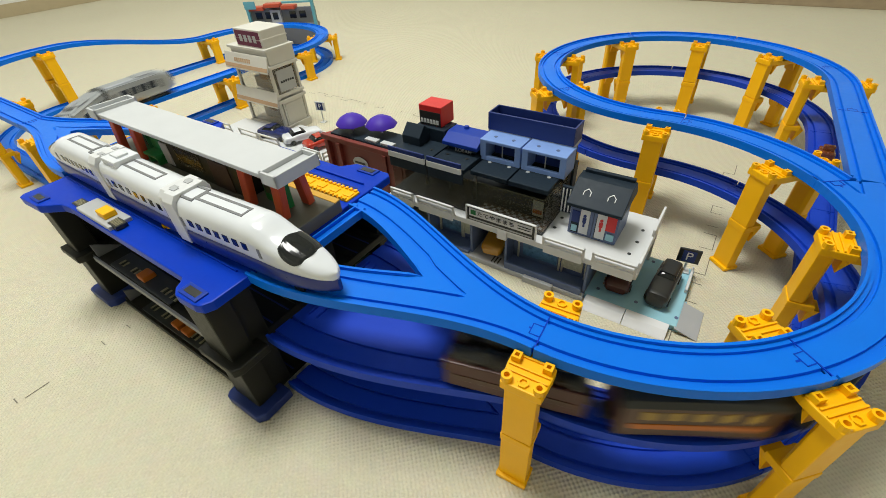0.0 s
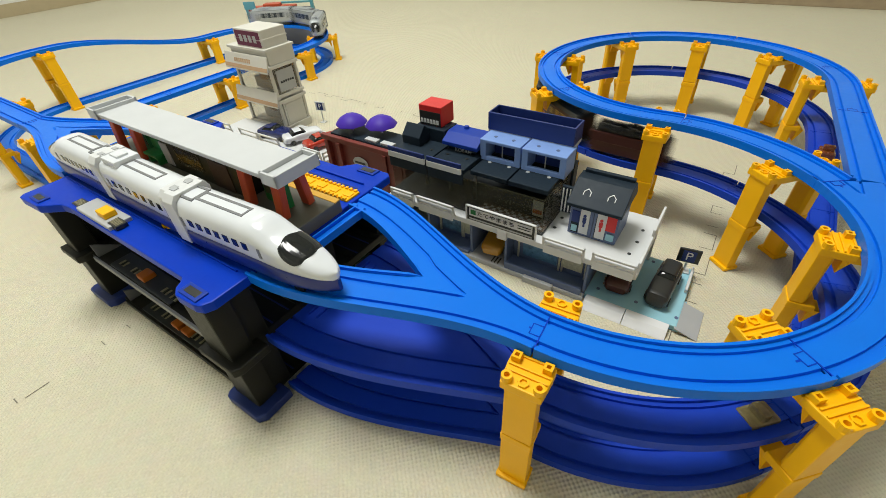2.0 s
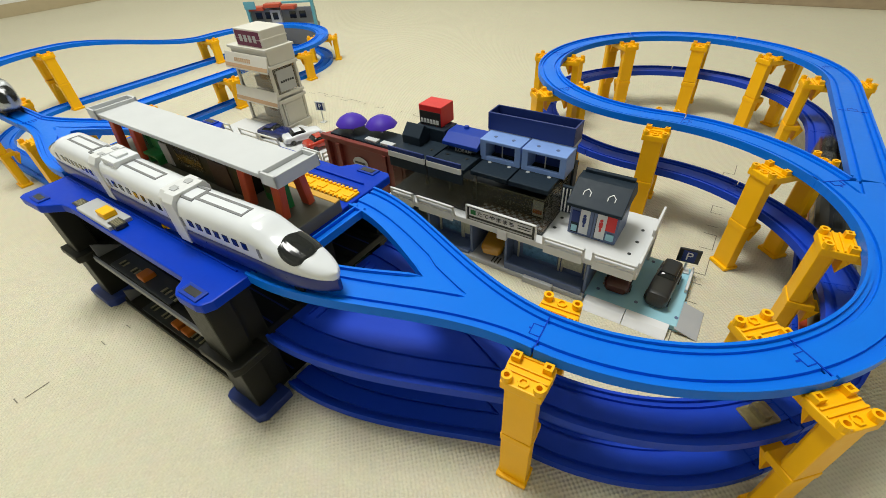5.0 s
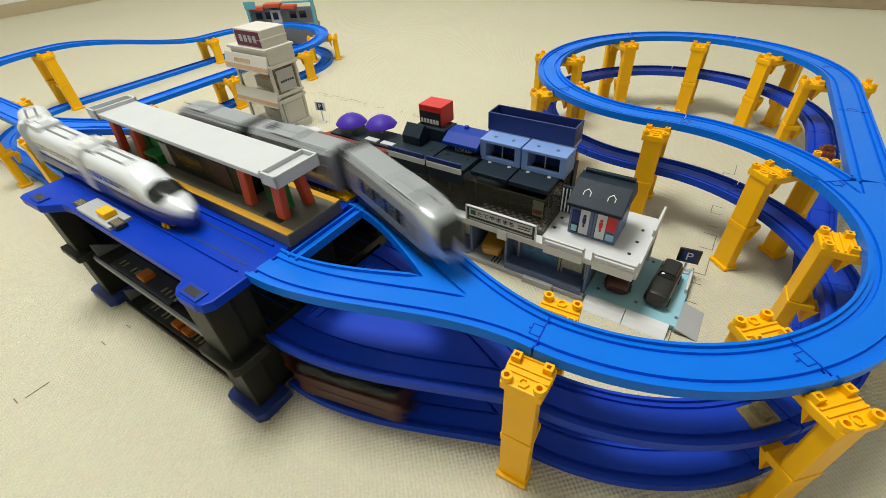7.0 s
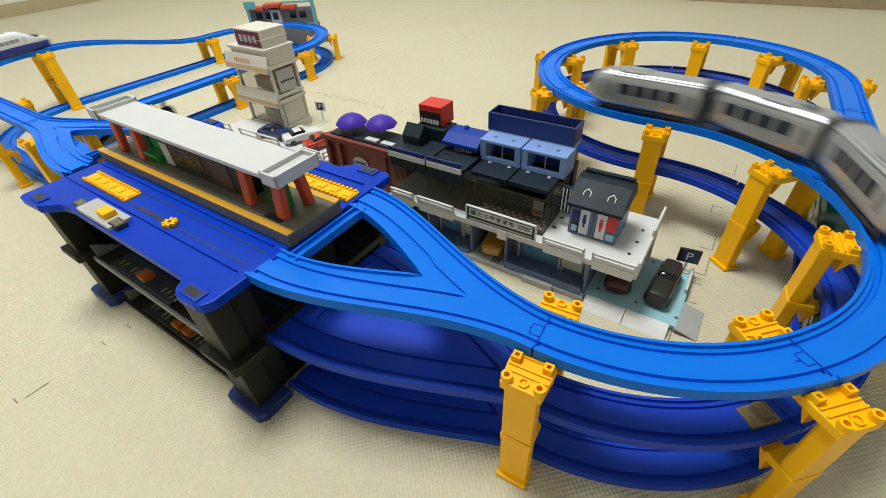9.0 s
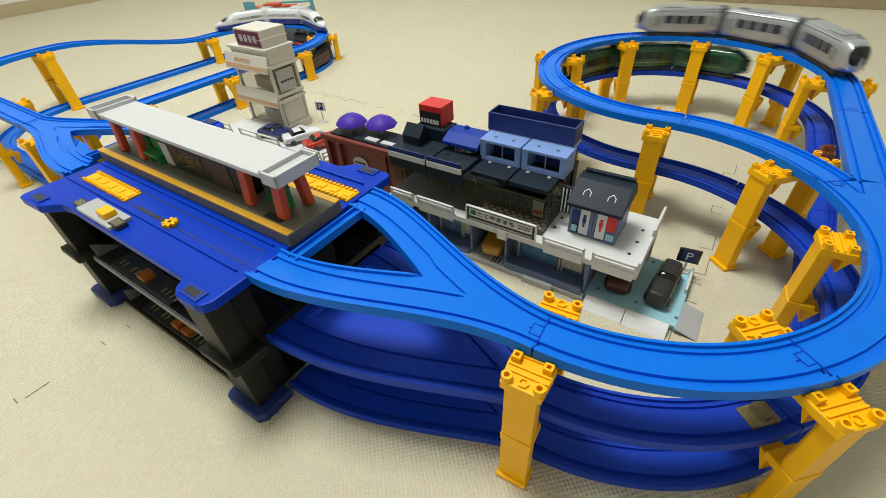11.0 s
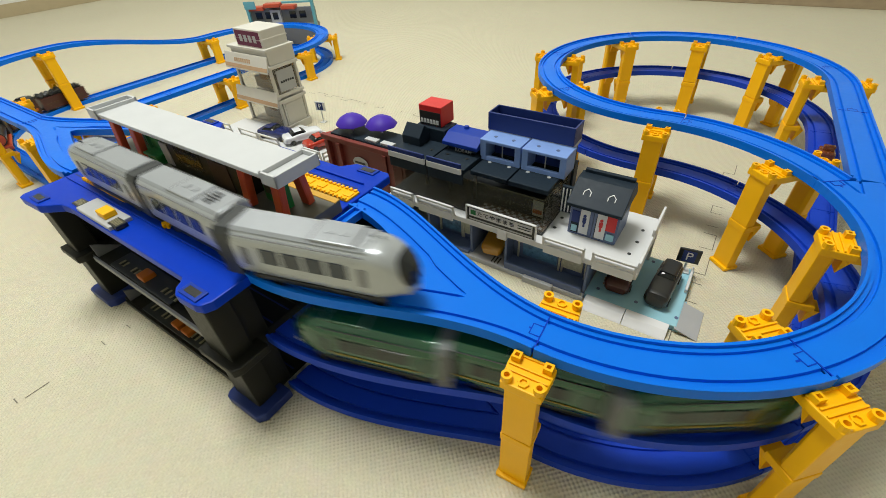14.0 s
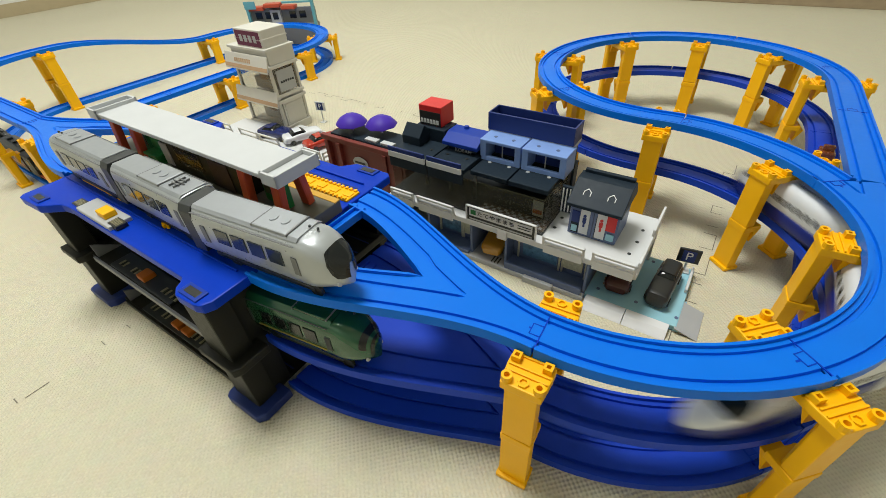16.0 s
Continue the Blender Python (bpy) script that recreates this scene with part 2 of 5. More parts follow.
ARC, RB = 182.9, 1.03 * G     # turn of the near bend, radius of the far ring


def loop_right(z0, z1, zj):
    """From the junction round both circles and back to the junction."""
    j = wv(JW, JV)
    return [lift(p) for p in arc_path(j.x, j.y, PHI, [curve(ARC, z0), (RB - G, 0, z0), curve(-135, z0, RB), curve(-135, z1, RB), (2 * G + (RB - G), 0, zj), curve(90 - ARC, zj)], z0)]


def left_top():
    m = wv(0.945, 0.186)
    return arc_path(m.x, m.y, PHI + 180, [(UW - G - 0.945, 0, TOP), curve(-90, TOP), (0.02, 0, TOP), (0.42, 0, MID), (VC - 0.186 - G - 0.44, 0, MID),
                                         curve(-180, MID, LG), (VC - 0.4266, 0, MID), curve(90, MID)], TOP)


def left_low():
    m = wv(PW - G, 0.213)
    return arc_path(m.x, m.y, PHI + 180, [curve(-90, LOW), (VC - 0.4266, 0, LOW), curve(180, LOW, LG), (VC - 0.40, 0, LOW), curve(90, LOW), (0.36, 0, LOW)], LOW)


TRACK_TOP = loop_right(TOP, TOP, TOP)
TRACK_LOW = loop_right(MID, MID, LOW)
LEFT_TOP, LEFT_LOW = left_top(), left_low()


def station_line(v, z):
    return [lift(wv(W0 + SL * i / 20, v, z)) for i in range(21)]


def rev(p):
    return list(reversed(p))


def chain(*ps):
    out = []
    for p in ps:
        p = [Vector(a) for a in p]
        if out and (out[-1] - p[0]).length < 0.02:
            p = p[1:]
        out += p
    return out


def fork_legs(t, one, two, z):
    """A forked rail between two centre lines that start together: plate, rims and grooves, one half to each side."""
    n = len(one) - 1
    mid = [(Vector(a) + Vector(b)) / 2 for a, b in zip(one, two)]
    for leg, sign in ((one, -1), (two, 1)):
        rings = []
        for i in range(n + 1):
            d = (mid[min(n, i + 1)] - mid[max(0, i - 1)]).normalized()
            lat = Vector((-d.y, d.x, 0)) * sign
            f = abs((Vector(leg[i]) - mid[i]).dot(lat))
            yi, yo = (max(0.0, (f - 0.027) * 1.216) if z > 0.1 else 0.0), f + HW
            free = min(1.0, max(0.0, yi / 0.004)) if z > 0.1 else 0.0
            g = 0.0024
            gi = max(yi + 0.0002, f - 0.0120)
            ge = max(gi + 0.0002, f - 0.0090)
            gd = g if f - 0.012 > yi else 0.0
            rim = -0.0028 * (1 - free)
            prof = [(yi, rim), (yi + 0.0025 * free, rim), (yi + 0.0025 * free + 0.0001, -0.0028), (max(gi, yi + 0.0027 * free + 0.0001), -0.0028),
                    (max(gi, yi + 0.0029 * free + 0.0001) + 0.0002, -0.0028 - gd), (ge + 0.0027 * free, -0.0028 - gd), (ge + 0.003 * free, -0.0028),
                    (f + 0.0087, -0.0028), (f + 0.0090, -0.0028 - g), (f + 0.0120, -0.0028 - g), (f + 0.0123, -0.0028),
                    (f + 0.0165, -0.0028), (f + 0.0165, 0.0), (yo, 0.0), (yo, -0.0095), (yi, -0.0095)]
            rings.append([Vector((mid[i].x, mid[i].y, mid[i].z + h)) + lat * y for y, h in prof])
        part("fork_leg", loft(rings), BLUE if z > 0.1 else RAILSHADE, t)


def junction(w_end, w_join, v_join, z, name, label):
    """A two-way junction rail with a strut between its legs."""
    t = thing(name, Matrix.Identity(4), label, "toy track")
    sg = 1 if w_end > w_join else -1
    fork_legs(t, rev(fan(w_end, w_join, v_join, sg, z, 40)), rev(fan(w_end, w_join, v_join, -sg, z, 40)), z)
    bm = B()
    box(bm, -0.006, -TS + HW, -0.009, 0.006, TS - HW, -0.004, 0.0008)
    box(bm, -0.006, -TS + HW, -0.005, -0.004, TS - HW, -0.0003, 0.0004)
    box(bm, 0.004, -TS + HW, -0.005, 0.006, TS - HW, -0.0003, 0.0004)
    o = part("strut", bm, BLUE if z > 0.1 else RAILSHADE, t)
    p = Vector(lift(wv(w_end - sg * 0.016, V0, z)))
    o.matrix_basis = Matrix.LocRotScale(p, Euler((0, 0, radians(PHI))), None)
    return t


def track(name, pts, mat, label):
    t = thing(name, Matrix.Identity(4), label, "toy track")
    lay(pts, t, mat)
    return t


junction(W0, JW, JV, TOP, "junction_track", "bright blue plastic forked toy track at the station's end")
junction(W0, JW, JV, MID, "junction_track", "blue plastic forked toy track under the upper junction")
junction(W0, JW, JV, LOW, "junction_track", "blue plastic forked toy track on the foam floor")
junction(LEFTW, 0.945, 0.186, TOP, "junction_track", "bright blue plastic forked toy track beyond the platform")
junction(LEFTW, PW - G, 0.213, MID, "junction_track", "blue plastic forked toy track behind the station")
junction(LEFTW, PW - G, 0.213, LOW, "junction_track", "blue plastic forked toy track on the floor behind the station")
def loop_pieces():
    """The upper loop: the shared bend, the switch where it forks, and the two ways of the loop."""
    r = Route(TRACK_TOP)
    e1 = G * radians(ARC - 90)
    ln = 0.125
    n1 = min(range(len(TRACK_TOP)), key=lambda i: abs(r.s[i] - e1))
    one = [r.at(e1 + ln * i / 30) for i in range(31)]
    tail = r.length - e1
    two = [r.at(tail - ln * i / 30) for i in range(31)]
    t = thing("switch_track", Matrix.Identity(4), "bright blue plastic toy track switch at the loop's mouth", "toy track")
    fork_legs(t, two, one, TOP)
    i0 = min(range(len(TRACK_TOP)), key=lambda i: abs(r.s[i] - e1 - ln))
    i1 = min(range(len(TRACK_TOP)), key=lambda i: abs(r.s[i] - tail + ln))
    u = thing("upper_loop_track", Matrix.Identity(4), "bright blue plastic toy track loop raised on yellow piers", "toy track")
    lay(TRACK_TOP[:n1 + 1], u, BLUE)
    lay(TRACK_TOP[i0:i1 + 1], u, BLUE)


loop_pieces()
track("lower_loop_track", TRACK_LOW, RAILSHADE, "blue plastic toy track loop under the upper one")
track("sloping_track", LEFT_TOP, BLUE, "blue plastic toy track running down to the far bend")
track("floor_track", LEFT_LOW, BLUE, "blue plastic toy track lying on the foam floor")


# ---- floor and walls ----
def floor_and_walls():
    room = pose(0, 0, 0, 0, 0, PHI)
    x0, x1, y0, y1 = -3.45, 1.7, -1.35, 2.26

    def shell(name, mat, b, label, cat, bev=0.0):
        bm = B()
        box(bm, *b, bev)
        o = part(name, bm, mat)
        o.matrix_basis = room
        tagged(o, label, cat, kind="structure")
    bm = B()
    box(bm, -4.6, -3.4, -0.02, 3.4, 4.6, 0.0)
    tagged(part("floor", bm, FLOORMAT), "cream woven-textured foam puzzle mat floor", "floor", kind="structure")
    shell("wall_north", WALLPAINT, (x0 - 0.1, y1, 0, x1 + 0.1, y1 + 0.1, 2.4), "plain pale painted room wall", "wall")
    shell("wall_south", WALLPAINT, (x0 - 0.1, y0 - 0.1, 0, x1 + 0.1, y0, 2.4), "plain pale painted room wall", "wall")
    shell("wall_west", WALLPAINT, (x0 - 0.1, y0, 0, x0, y1, 2.4), "plain pale painted room wall", "wall")
    shell("wall_east", WALLPAINT, (x1, y0, 0, x1 + 0.1, y1, 2.4), "plain pale painted room wall", "wall")
    shell("ceiling", WALLPAINT, (x0 - 0.1, y0 - 0.1, 2.4, x1 + 0.1, y1 + 0.1, 2.5), "plain white room ceiling", "ceiling")
    shell("baseboard", WOODTRIM, (x0 + 0.012, y1 - 0.012, 0.0, x1, y1 - 0.001, 0.06), "brown wooden baseboard along the wall", "baseboard", 0.002)
    shell("baseboard", BASEBOARD, (x0 + 0.001, y0, 0.0, x0 + 0.012, y1 - 0.013, 0.06), "pale baseboard along the wall", "baseboard", 0.002)


WOODTRIM = material("trim_brown", (0.36, 0.28, 0.18), 0.5, var=0.15, scale=30)
floor_and_walls()


# ---- piers ----
def pier_post(t, h, m):
    """One post of a pier of height h (its cap's top): stacked blocks with flared heads, and studs on top."""
    n = max(1, round(h / 0.069))
    mh = h / n
    for k in range(n):
        z = k * mh
        bm = B()
        prism(bm, [(-0.0120, -0.0105), (0.0120, -0.0105), (0.0122, 0.0005), (0.0085, 0.0035), (-0.0085, 0.0035), (-0.0122, 0.0005)], z, z + mh - 0.008, 0.0010)
        post = part("post", bm, YELLOW, t)
        post.matrix_basis = m
        bm = B()
        head = [(-0.0150, -0.0120), (0.0150, -0.0120), (0.0165, 0.0060), (0.0165, 0.0150), (-0.0165, 0.0150), (-0.0165, 0.0060)] if k == n - 1 else [(-0.0128, -0.0112), (0.0128, -0.0112), (0.0128, 0.0120), (-0.0128, 0.0120)]
        prism(bm, head, z + mh - 0.0085, z + mh - 0.0005, 0.0012)
        part("head_plate", bm, YELLOW, post)
        if k == 0:
            bm = B()
            prism(bm, [(-0.0135, -0.0140), (0.0135, -0.0140), (0.0135, 0.0060), (-0.0135, 0.0060)], z, z + 0.005, 0.0012)
            part("foot_plate", bm, YELLOW, post)
        bm = B()
        prism(bm, [(0.009, z + mh - 0.028), (0.0185, z + mh - 0.008), (0.009, z + mh - 0.008)], -0.009, 0.009, 0.0005, Matrix(((0, 0, 1, 0), (1, 0, 0, 0), (0, 1, 0, 0), (0, 0, 0, 1))))
        part("bracket", bm, YELLOW, post)
    for x in (-0.0115, 0.0115):
        for y in (-0.0080, 0.0105):
            sg = 4 if y > 0 else 12
            bm = B()
            ring(bm, x, y, h - 0.002, h + 0.0046, 0.0040 if sg == 12 else 0.0046, 0.0021, sg)
            part("stud", bm, YELLOW, post)
    for y in (-0.0008, 0.0045, 0.0140):
        bm = B()
        box(bm, -0.0150, y - 0.0008, h - 0.002, 0.0150, y + 0.0008, h + 0.0012, 0.0003)
        part("rib", bm, YELLOW, post)
    bm = B()
    ring(bm, 0, -0.0065, h - 0.002, h + 0.0012, 0.0042, 0.0027, 6)
    part("eye", bm, YELLOW, post)


def ring(bm, x, y, z0, z1, r, ri, seg):
    """A short hollow stud."""
    t = bmesh.new()
    off = math.pi / 4 if seg == 4 else 0
    loops = []
    for rad, z in ((r, z0), (r, z1), (ri, z1), (ri, z0 + 0.001)):
        loops.append([t.verts.new((x + rad * math.cos(off + 2 * math.pi * k / seg), y + rad * math.sin(off + 2 * math.pi * k / seg), z)) for k in range(seg)])
    for a, b in zip(loops, loops[1:]):
        for k in range(seg):
            t.faces.new((a[k], a[(k + 1) % seg], b[(k + 1) % seg], b[k]))
    t.faces.new(loops[-1][::-1])
    bmesh.ops.recalc_face_normals(t, faces=t.faces[:])
    merge(bm, t)


PIERS = {}


def pier(x, y, head, h, label="bright yellow plastic toy track pier with studded caps", off=0.034):
    key = round(h, 3)
    m = pose(x, y, 0, 0, 0, head)
    if key not in PIERS:
        t = thing("track_pier", m, label, "track pier", "yellow piers")
        pier_post(t, h, pose(0, -off, 0))
        pier_post(t, h, pose(0, off, 0, 0, 0, 180))
        bm = B()
        box(bm, -0.013, -off + 0.011, h - 0.012, 0.013, off - 0.011, h - 0.0045, 0.001)
        part("cross_beam", bm, YELLOW, t)
        PIERS[key] = t
        return t
    t = copy_thing(PIERS[key], m)
    t["label"] = label
    return t


def along(pts, s):
    r = Route(pts)
    p, q = r.at(s - 0.004), r.at(s + 0.004)
    return r.at(s), math.degrees(math.atan2(q.y - p.y, q.x - p.x))


for deg_a in (0.6, 47, 97, 138, ARC):
    p, h = along(TRACK_TOP, G * radians(deg_a))
    pier(p.x, p.y, h, p.z - 0.0105)
for deg_b in (48, 97, 143, 184.5, 224, 262):
    p, h = along(TRACK_TOP, G * radians(ARC) + RB * radians(deg_b))
    pier(p.x, p.y, h, TOP - 0.0105)
# ---- routes and timetables of the four trains ----
def front(side, z):
    return fan(W0, JW, JV, side, z)


def back_top(side):
    return fan(LEFTW, 0.945, 0.186, side, TOP)


def back(side, z):
    return fan(LEFTW, PW - G, 0.213, side, z)


def sline(side, z):
    return station_line(V0 + side * TS, z)


ROUTES = {
    "white": chain(rev(front(-1, TOP)), sline(-1, TOP), back_top(-1), LEFT_TOP, rev(back(1, MID)), rev(sline(1, MID)), front(1, MID), TRACK_LOW),
    "silver": chain(rev(LEFT_TOP), rev(back_top(1)), rev(sline(1, TOP)), front(1, TOP), TRACK_TOP, rev(front(-1, TOP)), sline(-1, TOP), back_top(-1)),
    "black": chain(rev(sline(-1, MID)), front(-1, MID), TRACK_LOW, rev(front(-1, LOW)), sline(-1, LOW), back(-1, LOW), LEFT_LOW),
    "green": chain(rev(sline(1, LOW)), front(1, LOW), rev(TRACK_LOW), rev(front(-1, MID)), sline(-1, MID), back(-1, MID)),
}
ROUTES = {k: Route(v) for k, v in ROUTES.items()}


# ---- trains ----
def section(x, hw, z0, z1, e=4.0, n=32, lift=0.0):
    """One ring of a body: a rounded box section at x."""
    out = []
    zc, hh = (z0 + z1) / 2, (z1 - z0) / 2
    for i in range(n):
        a = 2 * math.pi * i / n
        c, s = math.cos(a), math.sin(a)
        out.append((x, hw * math.copysign(abs(c) ** (2 / e), c), zc + hh * math.copysign(abs(s) ** (2 / e), s)))
    return out


def patch(rings, i0, i1, span, out=0.0004, cols=14):
    """A skin piece over rings i0..i1, a little proud of the body; span gives, for 0..1 along it, the ring angles (in ring points) it reaches between."""
    bm = bmesh.new()
    grid = []
    n = len(rings[0])
    for i in range(i0, i1 + 1):
        row = []
        ring_pts = [Vector(p) for p in rings[i]]
        mid = sum(ring_pts, Vector()) / n
        lo, hi = span((i - i0) / (i1 - i0))
        for c in range(cols + 1):
            j = lo + (hi - lo) * c / cols
            f = math.floor(j)
            p = ring_pts[f % n].lerp(ring_pts[(f + 1) % n], j - f)
            d = (p - mid).normalized()
            row.append(bm.verts.new(p + d * out + Vector((out if i1 > len(rings) - 4 else 0, 0, 0))))
        grid.append(row)
    for a, b in zip(grid, grid[1:]):
        for k in range(len(a) - 1):
            bm.faces.new((a[k], a[k + 1], b[k + 1], b[k]))
    bmesh.ops.recalc_face_normals(bm, faces=bm.faces[:])
    return bm


HB = 0.0155          # half width of a car's body


def wheels(t, l):
    bm = B()
    for y in (-0.0105, 0.0105):
        tt = bmesh.new()
        bmesh.ops.create_cone(tt, cap_ends=True, segments=18, radius1=0.0058, radius2=0.0058, depth=0.0026)
        merge(bm, tt, Matrix.Translation((0, y, 0.0052)) @ pose(0, 0, 0, 90))
    tt = bmesh.new()
    bmesh.ops.create_cone(tt, cap_ends=True, segments=8, radius1=0.0012, radius2=0.0012, depth=0.021)
    merge(bm, tt, Matrix.Translation((0, 0, 0.0052)) @ pose(0, 0, 0, 90))
    w = part("wheelset", bm, BLACK, t)
    w.matrix_basis = pose(-l * 0.3, 0, -0.0012)
    again(w, pose(l * 0.3, 0, -0.0012), t)


def side_windows(t, xs, z, w, h, mat, y=HB, name="window", d=0.0012):
    bm = B()
    box(bm, -w / 2, -d / 2, -h / 2, w / 2, d / 2, h / 2, 0.0003)
    first = None
    for sgn in (-1, 1):
        for x in xs:
            m = pose(x, sgn * (y - 0.0001), z)
            if first is None:
                first = part(name, bm, mat, t)
                first.matrix_basis = m
            else:
                again(first, m, t)


def nose_rings(l, kind, up=True):
    """Body rings from the rear (-l/2) to the front (+l/2)."""
    rings = []
    if kind == "bullet":
        n = 72
        z0 = 0.012
        for i in range(n + 1):
            x = -l / 2 + l * i / n
            k = max(0.0, (x - (l / 2 - 0.075)) / 0.075)
            hw = HB * (1 - k ** 2.8) ** 0.5 if k < 1 else 0.0006
            top = 0.046 - 0.006 * smooth(min(1, k / 0.35)) - 0.0190 * max(0.0, (k - 0.12) / 0.88) ** 1.5
            rings.append(section(x, max(hw, 0.0008), z0 + 0.002 * k, max(top, z0 + 0.0042), 3.2 - 0.9 * k, 48))
    elif kind == "round":
        n = 40
        for i in range(n + 1):
            k0 = i / n
            x = -l / 2 + l * (1 - (1 - k0) ** 1.25)
            k = max(0.0, (x - (l / 2 - 0.030)) / 0.030)
            r = max(0.02, (1 - k ** 2.2)) ** 0.5
            rings.append(section(x, HB * max(0.10, r), 0.007 + 0.006 * k, 0.0475 - 0.016 * k ** 1.8, 4.2 - 1.8 * k))
    else:
        for x in (-l / 2, -l / 2 + 0.001, l / 2 - 0.001, l / 2):
            e = 0.0006 if abs(x) > l / 2 - 0.0005 else 0
            rings.append(section(x, HB - e, 0.007 + e, 0.0475 - e, 5.0))
    return rings


def visor(k):
    """Outline of the bullet train's windscreen: narrow at its rear edge, wide and rounded towards the nose."""
    h = 9.6 * math.sqrt(max(0.0, 1 - (1 - min(1, k / 0.62)) ** 2)) if k < 0.62 else 9.6 * math.sqrt(max(0.0, 1 - ((k - 0.62) / 0.38) ** 2.4))
    h = max(h, 0.6)
    return 12 - h, 12 + h


def bullet_car(m, l, lead, label):
    t = thing("train_car", m, label, "toy train", "white bullet train")
    rings = nose_rings(l, "bullet") if lead else [section(-l / 2 + l * i / 10, HB, 0.012, 0.046, 3.2) for i in range(11)]
    part("body", loft(rings), WHITE, t, smooth=0.7)
    low = []
    for i in range(21):
        x = -l / 2 + l * i / 20
        k = max(0.0, (x - (l / 2 - 0.07)) / 0.07) if lead else 0
        hw = (HB + 0.0003) * max(0.02, 1 - k ** 2.4) ** 0.6
        low.append(section(x, hw, 0.0045, 0.0196 - 0.004 * k, 7.0, 24))
    part("skirt", loft(low), NAVYSTRIPE, t, "dark navy lower body", smooth=0.7)
    a, b = (-l / 2 + 0.022, l / 2 - 0.078) if lead else (-l / 2 + 0.022, l / 2 - 0.022)
    n = 7
    side_windows(t, [a + (b - a) * i / (n - 1) for i in range(n)], 0.0290, 0.0066, 0.0064, WINDOW, HB - 0.0002)
    side_windows(t, [-l / 2 + 0.010] + ([l / 2 - 0.062] if lead else [l / 2 - 0.010]), 0.0275, 0.0034, 0.0085, MIDGREY, HB - 0.0002, "door")
    zr = 0.0462

    def outline(x0, x1, hy):
        for q in ((x0, -hy, x1, -hy + 0.0021), (x0, hy - 0.0021, x1, hy), (x0, -hy + 0.0021, x0 + 0.0021, hy - 0.0021), (x1 - 0.0021, -hy + 0.0021, x1, hy - 0.0021)):
            bm = B()
            box(bm, q[0], q[1], zr - 0.0012, q[2], q[3], zr + 0.0001)
            part("roof_line", bm, MIDGREY, t)
    if lead:
        outline(-l / 2 + 0.024, l / 2 - 0.086, 0.0055)
        outline(-l / 2 + 0.004, -l / 2 + 0.024, 0.0085)
        part("windscreen", patch(rings, 52, 63, visor, 0.0005), WINDOW, t, "black cab windscreen")
    else:
        outline(-0.030, 0.030, 0.0055)
        bm = B()
        box(bm, l / 2 - 0.034, -0.011, 0.0440, l / 2 - 0.006, 0.011, 0.0500, 0.0016)
        box(bm, l / 2 - 0.028, -0.005, 0.0495, l / 2 - 0.012, 0.005, 0.0520, 0.001)
        part("roof_box", bm, WHITE, t)
    bm = B()
    prism(bm, [(-0.0165, 0.006), (0.0165, 0.006), (0.0165, 0.043), (0.0125, 0.0485), (-0.0125, 0.0485), (-0.0165, 0.043)], -l / 2 - 0.0062, -l / 2 + 0.0085, 0.0006, Matrix(((0, 0, 1, 0), (1, 0, 0, 0), (0, 1, 0, 0), (0, 0, 0, 1))))
    part("gangway", bm, GREYW, t, "pale grey gangway hood")
    for y in (-0.006, 0.006):
        bm = B()
        box(bm, -l / 2 - 0.0055, y - 0.0022, 0.0480, -l / 2 + 0.0015, y + 0.0022, 0.0492, 0.0003)
        part("gangway_rib", bm, LAMPGREY, t)
    wheels(t, l)
    return t


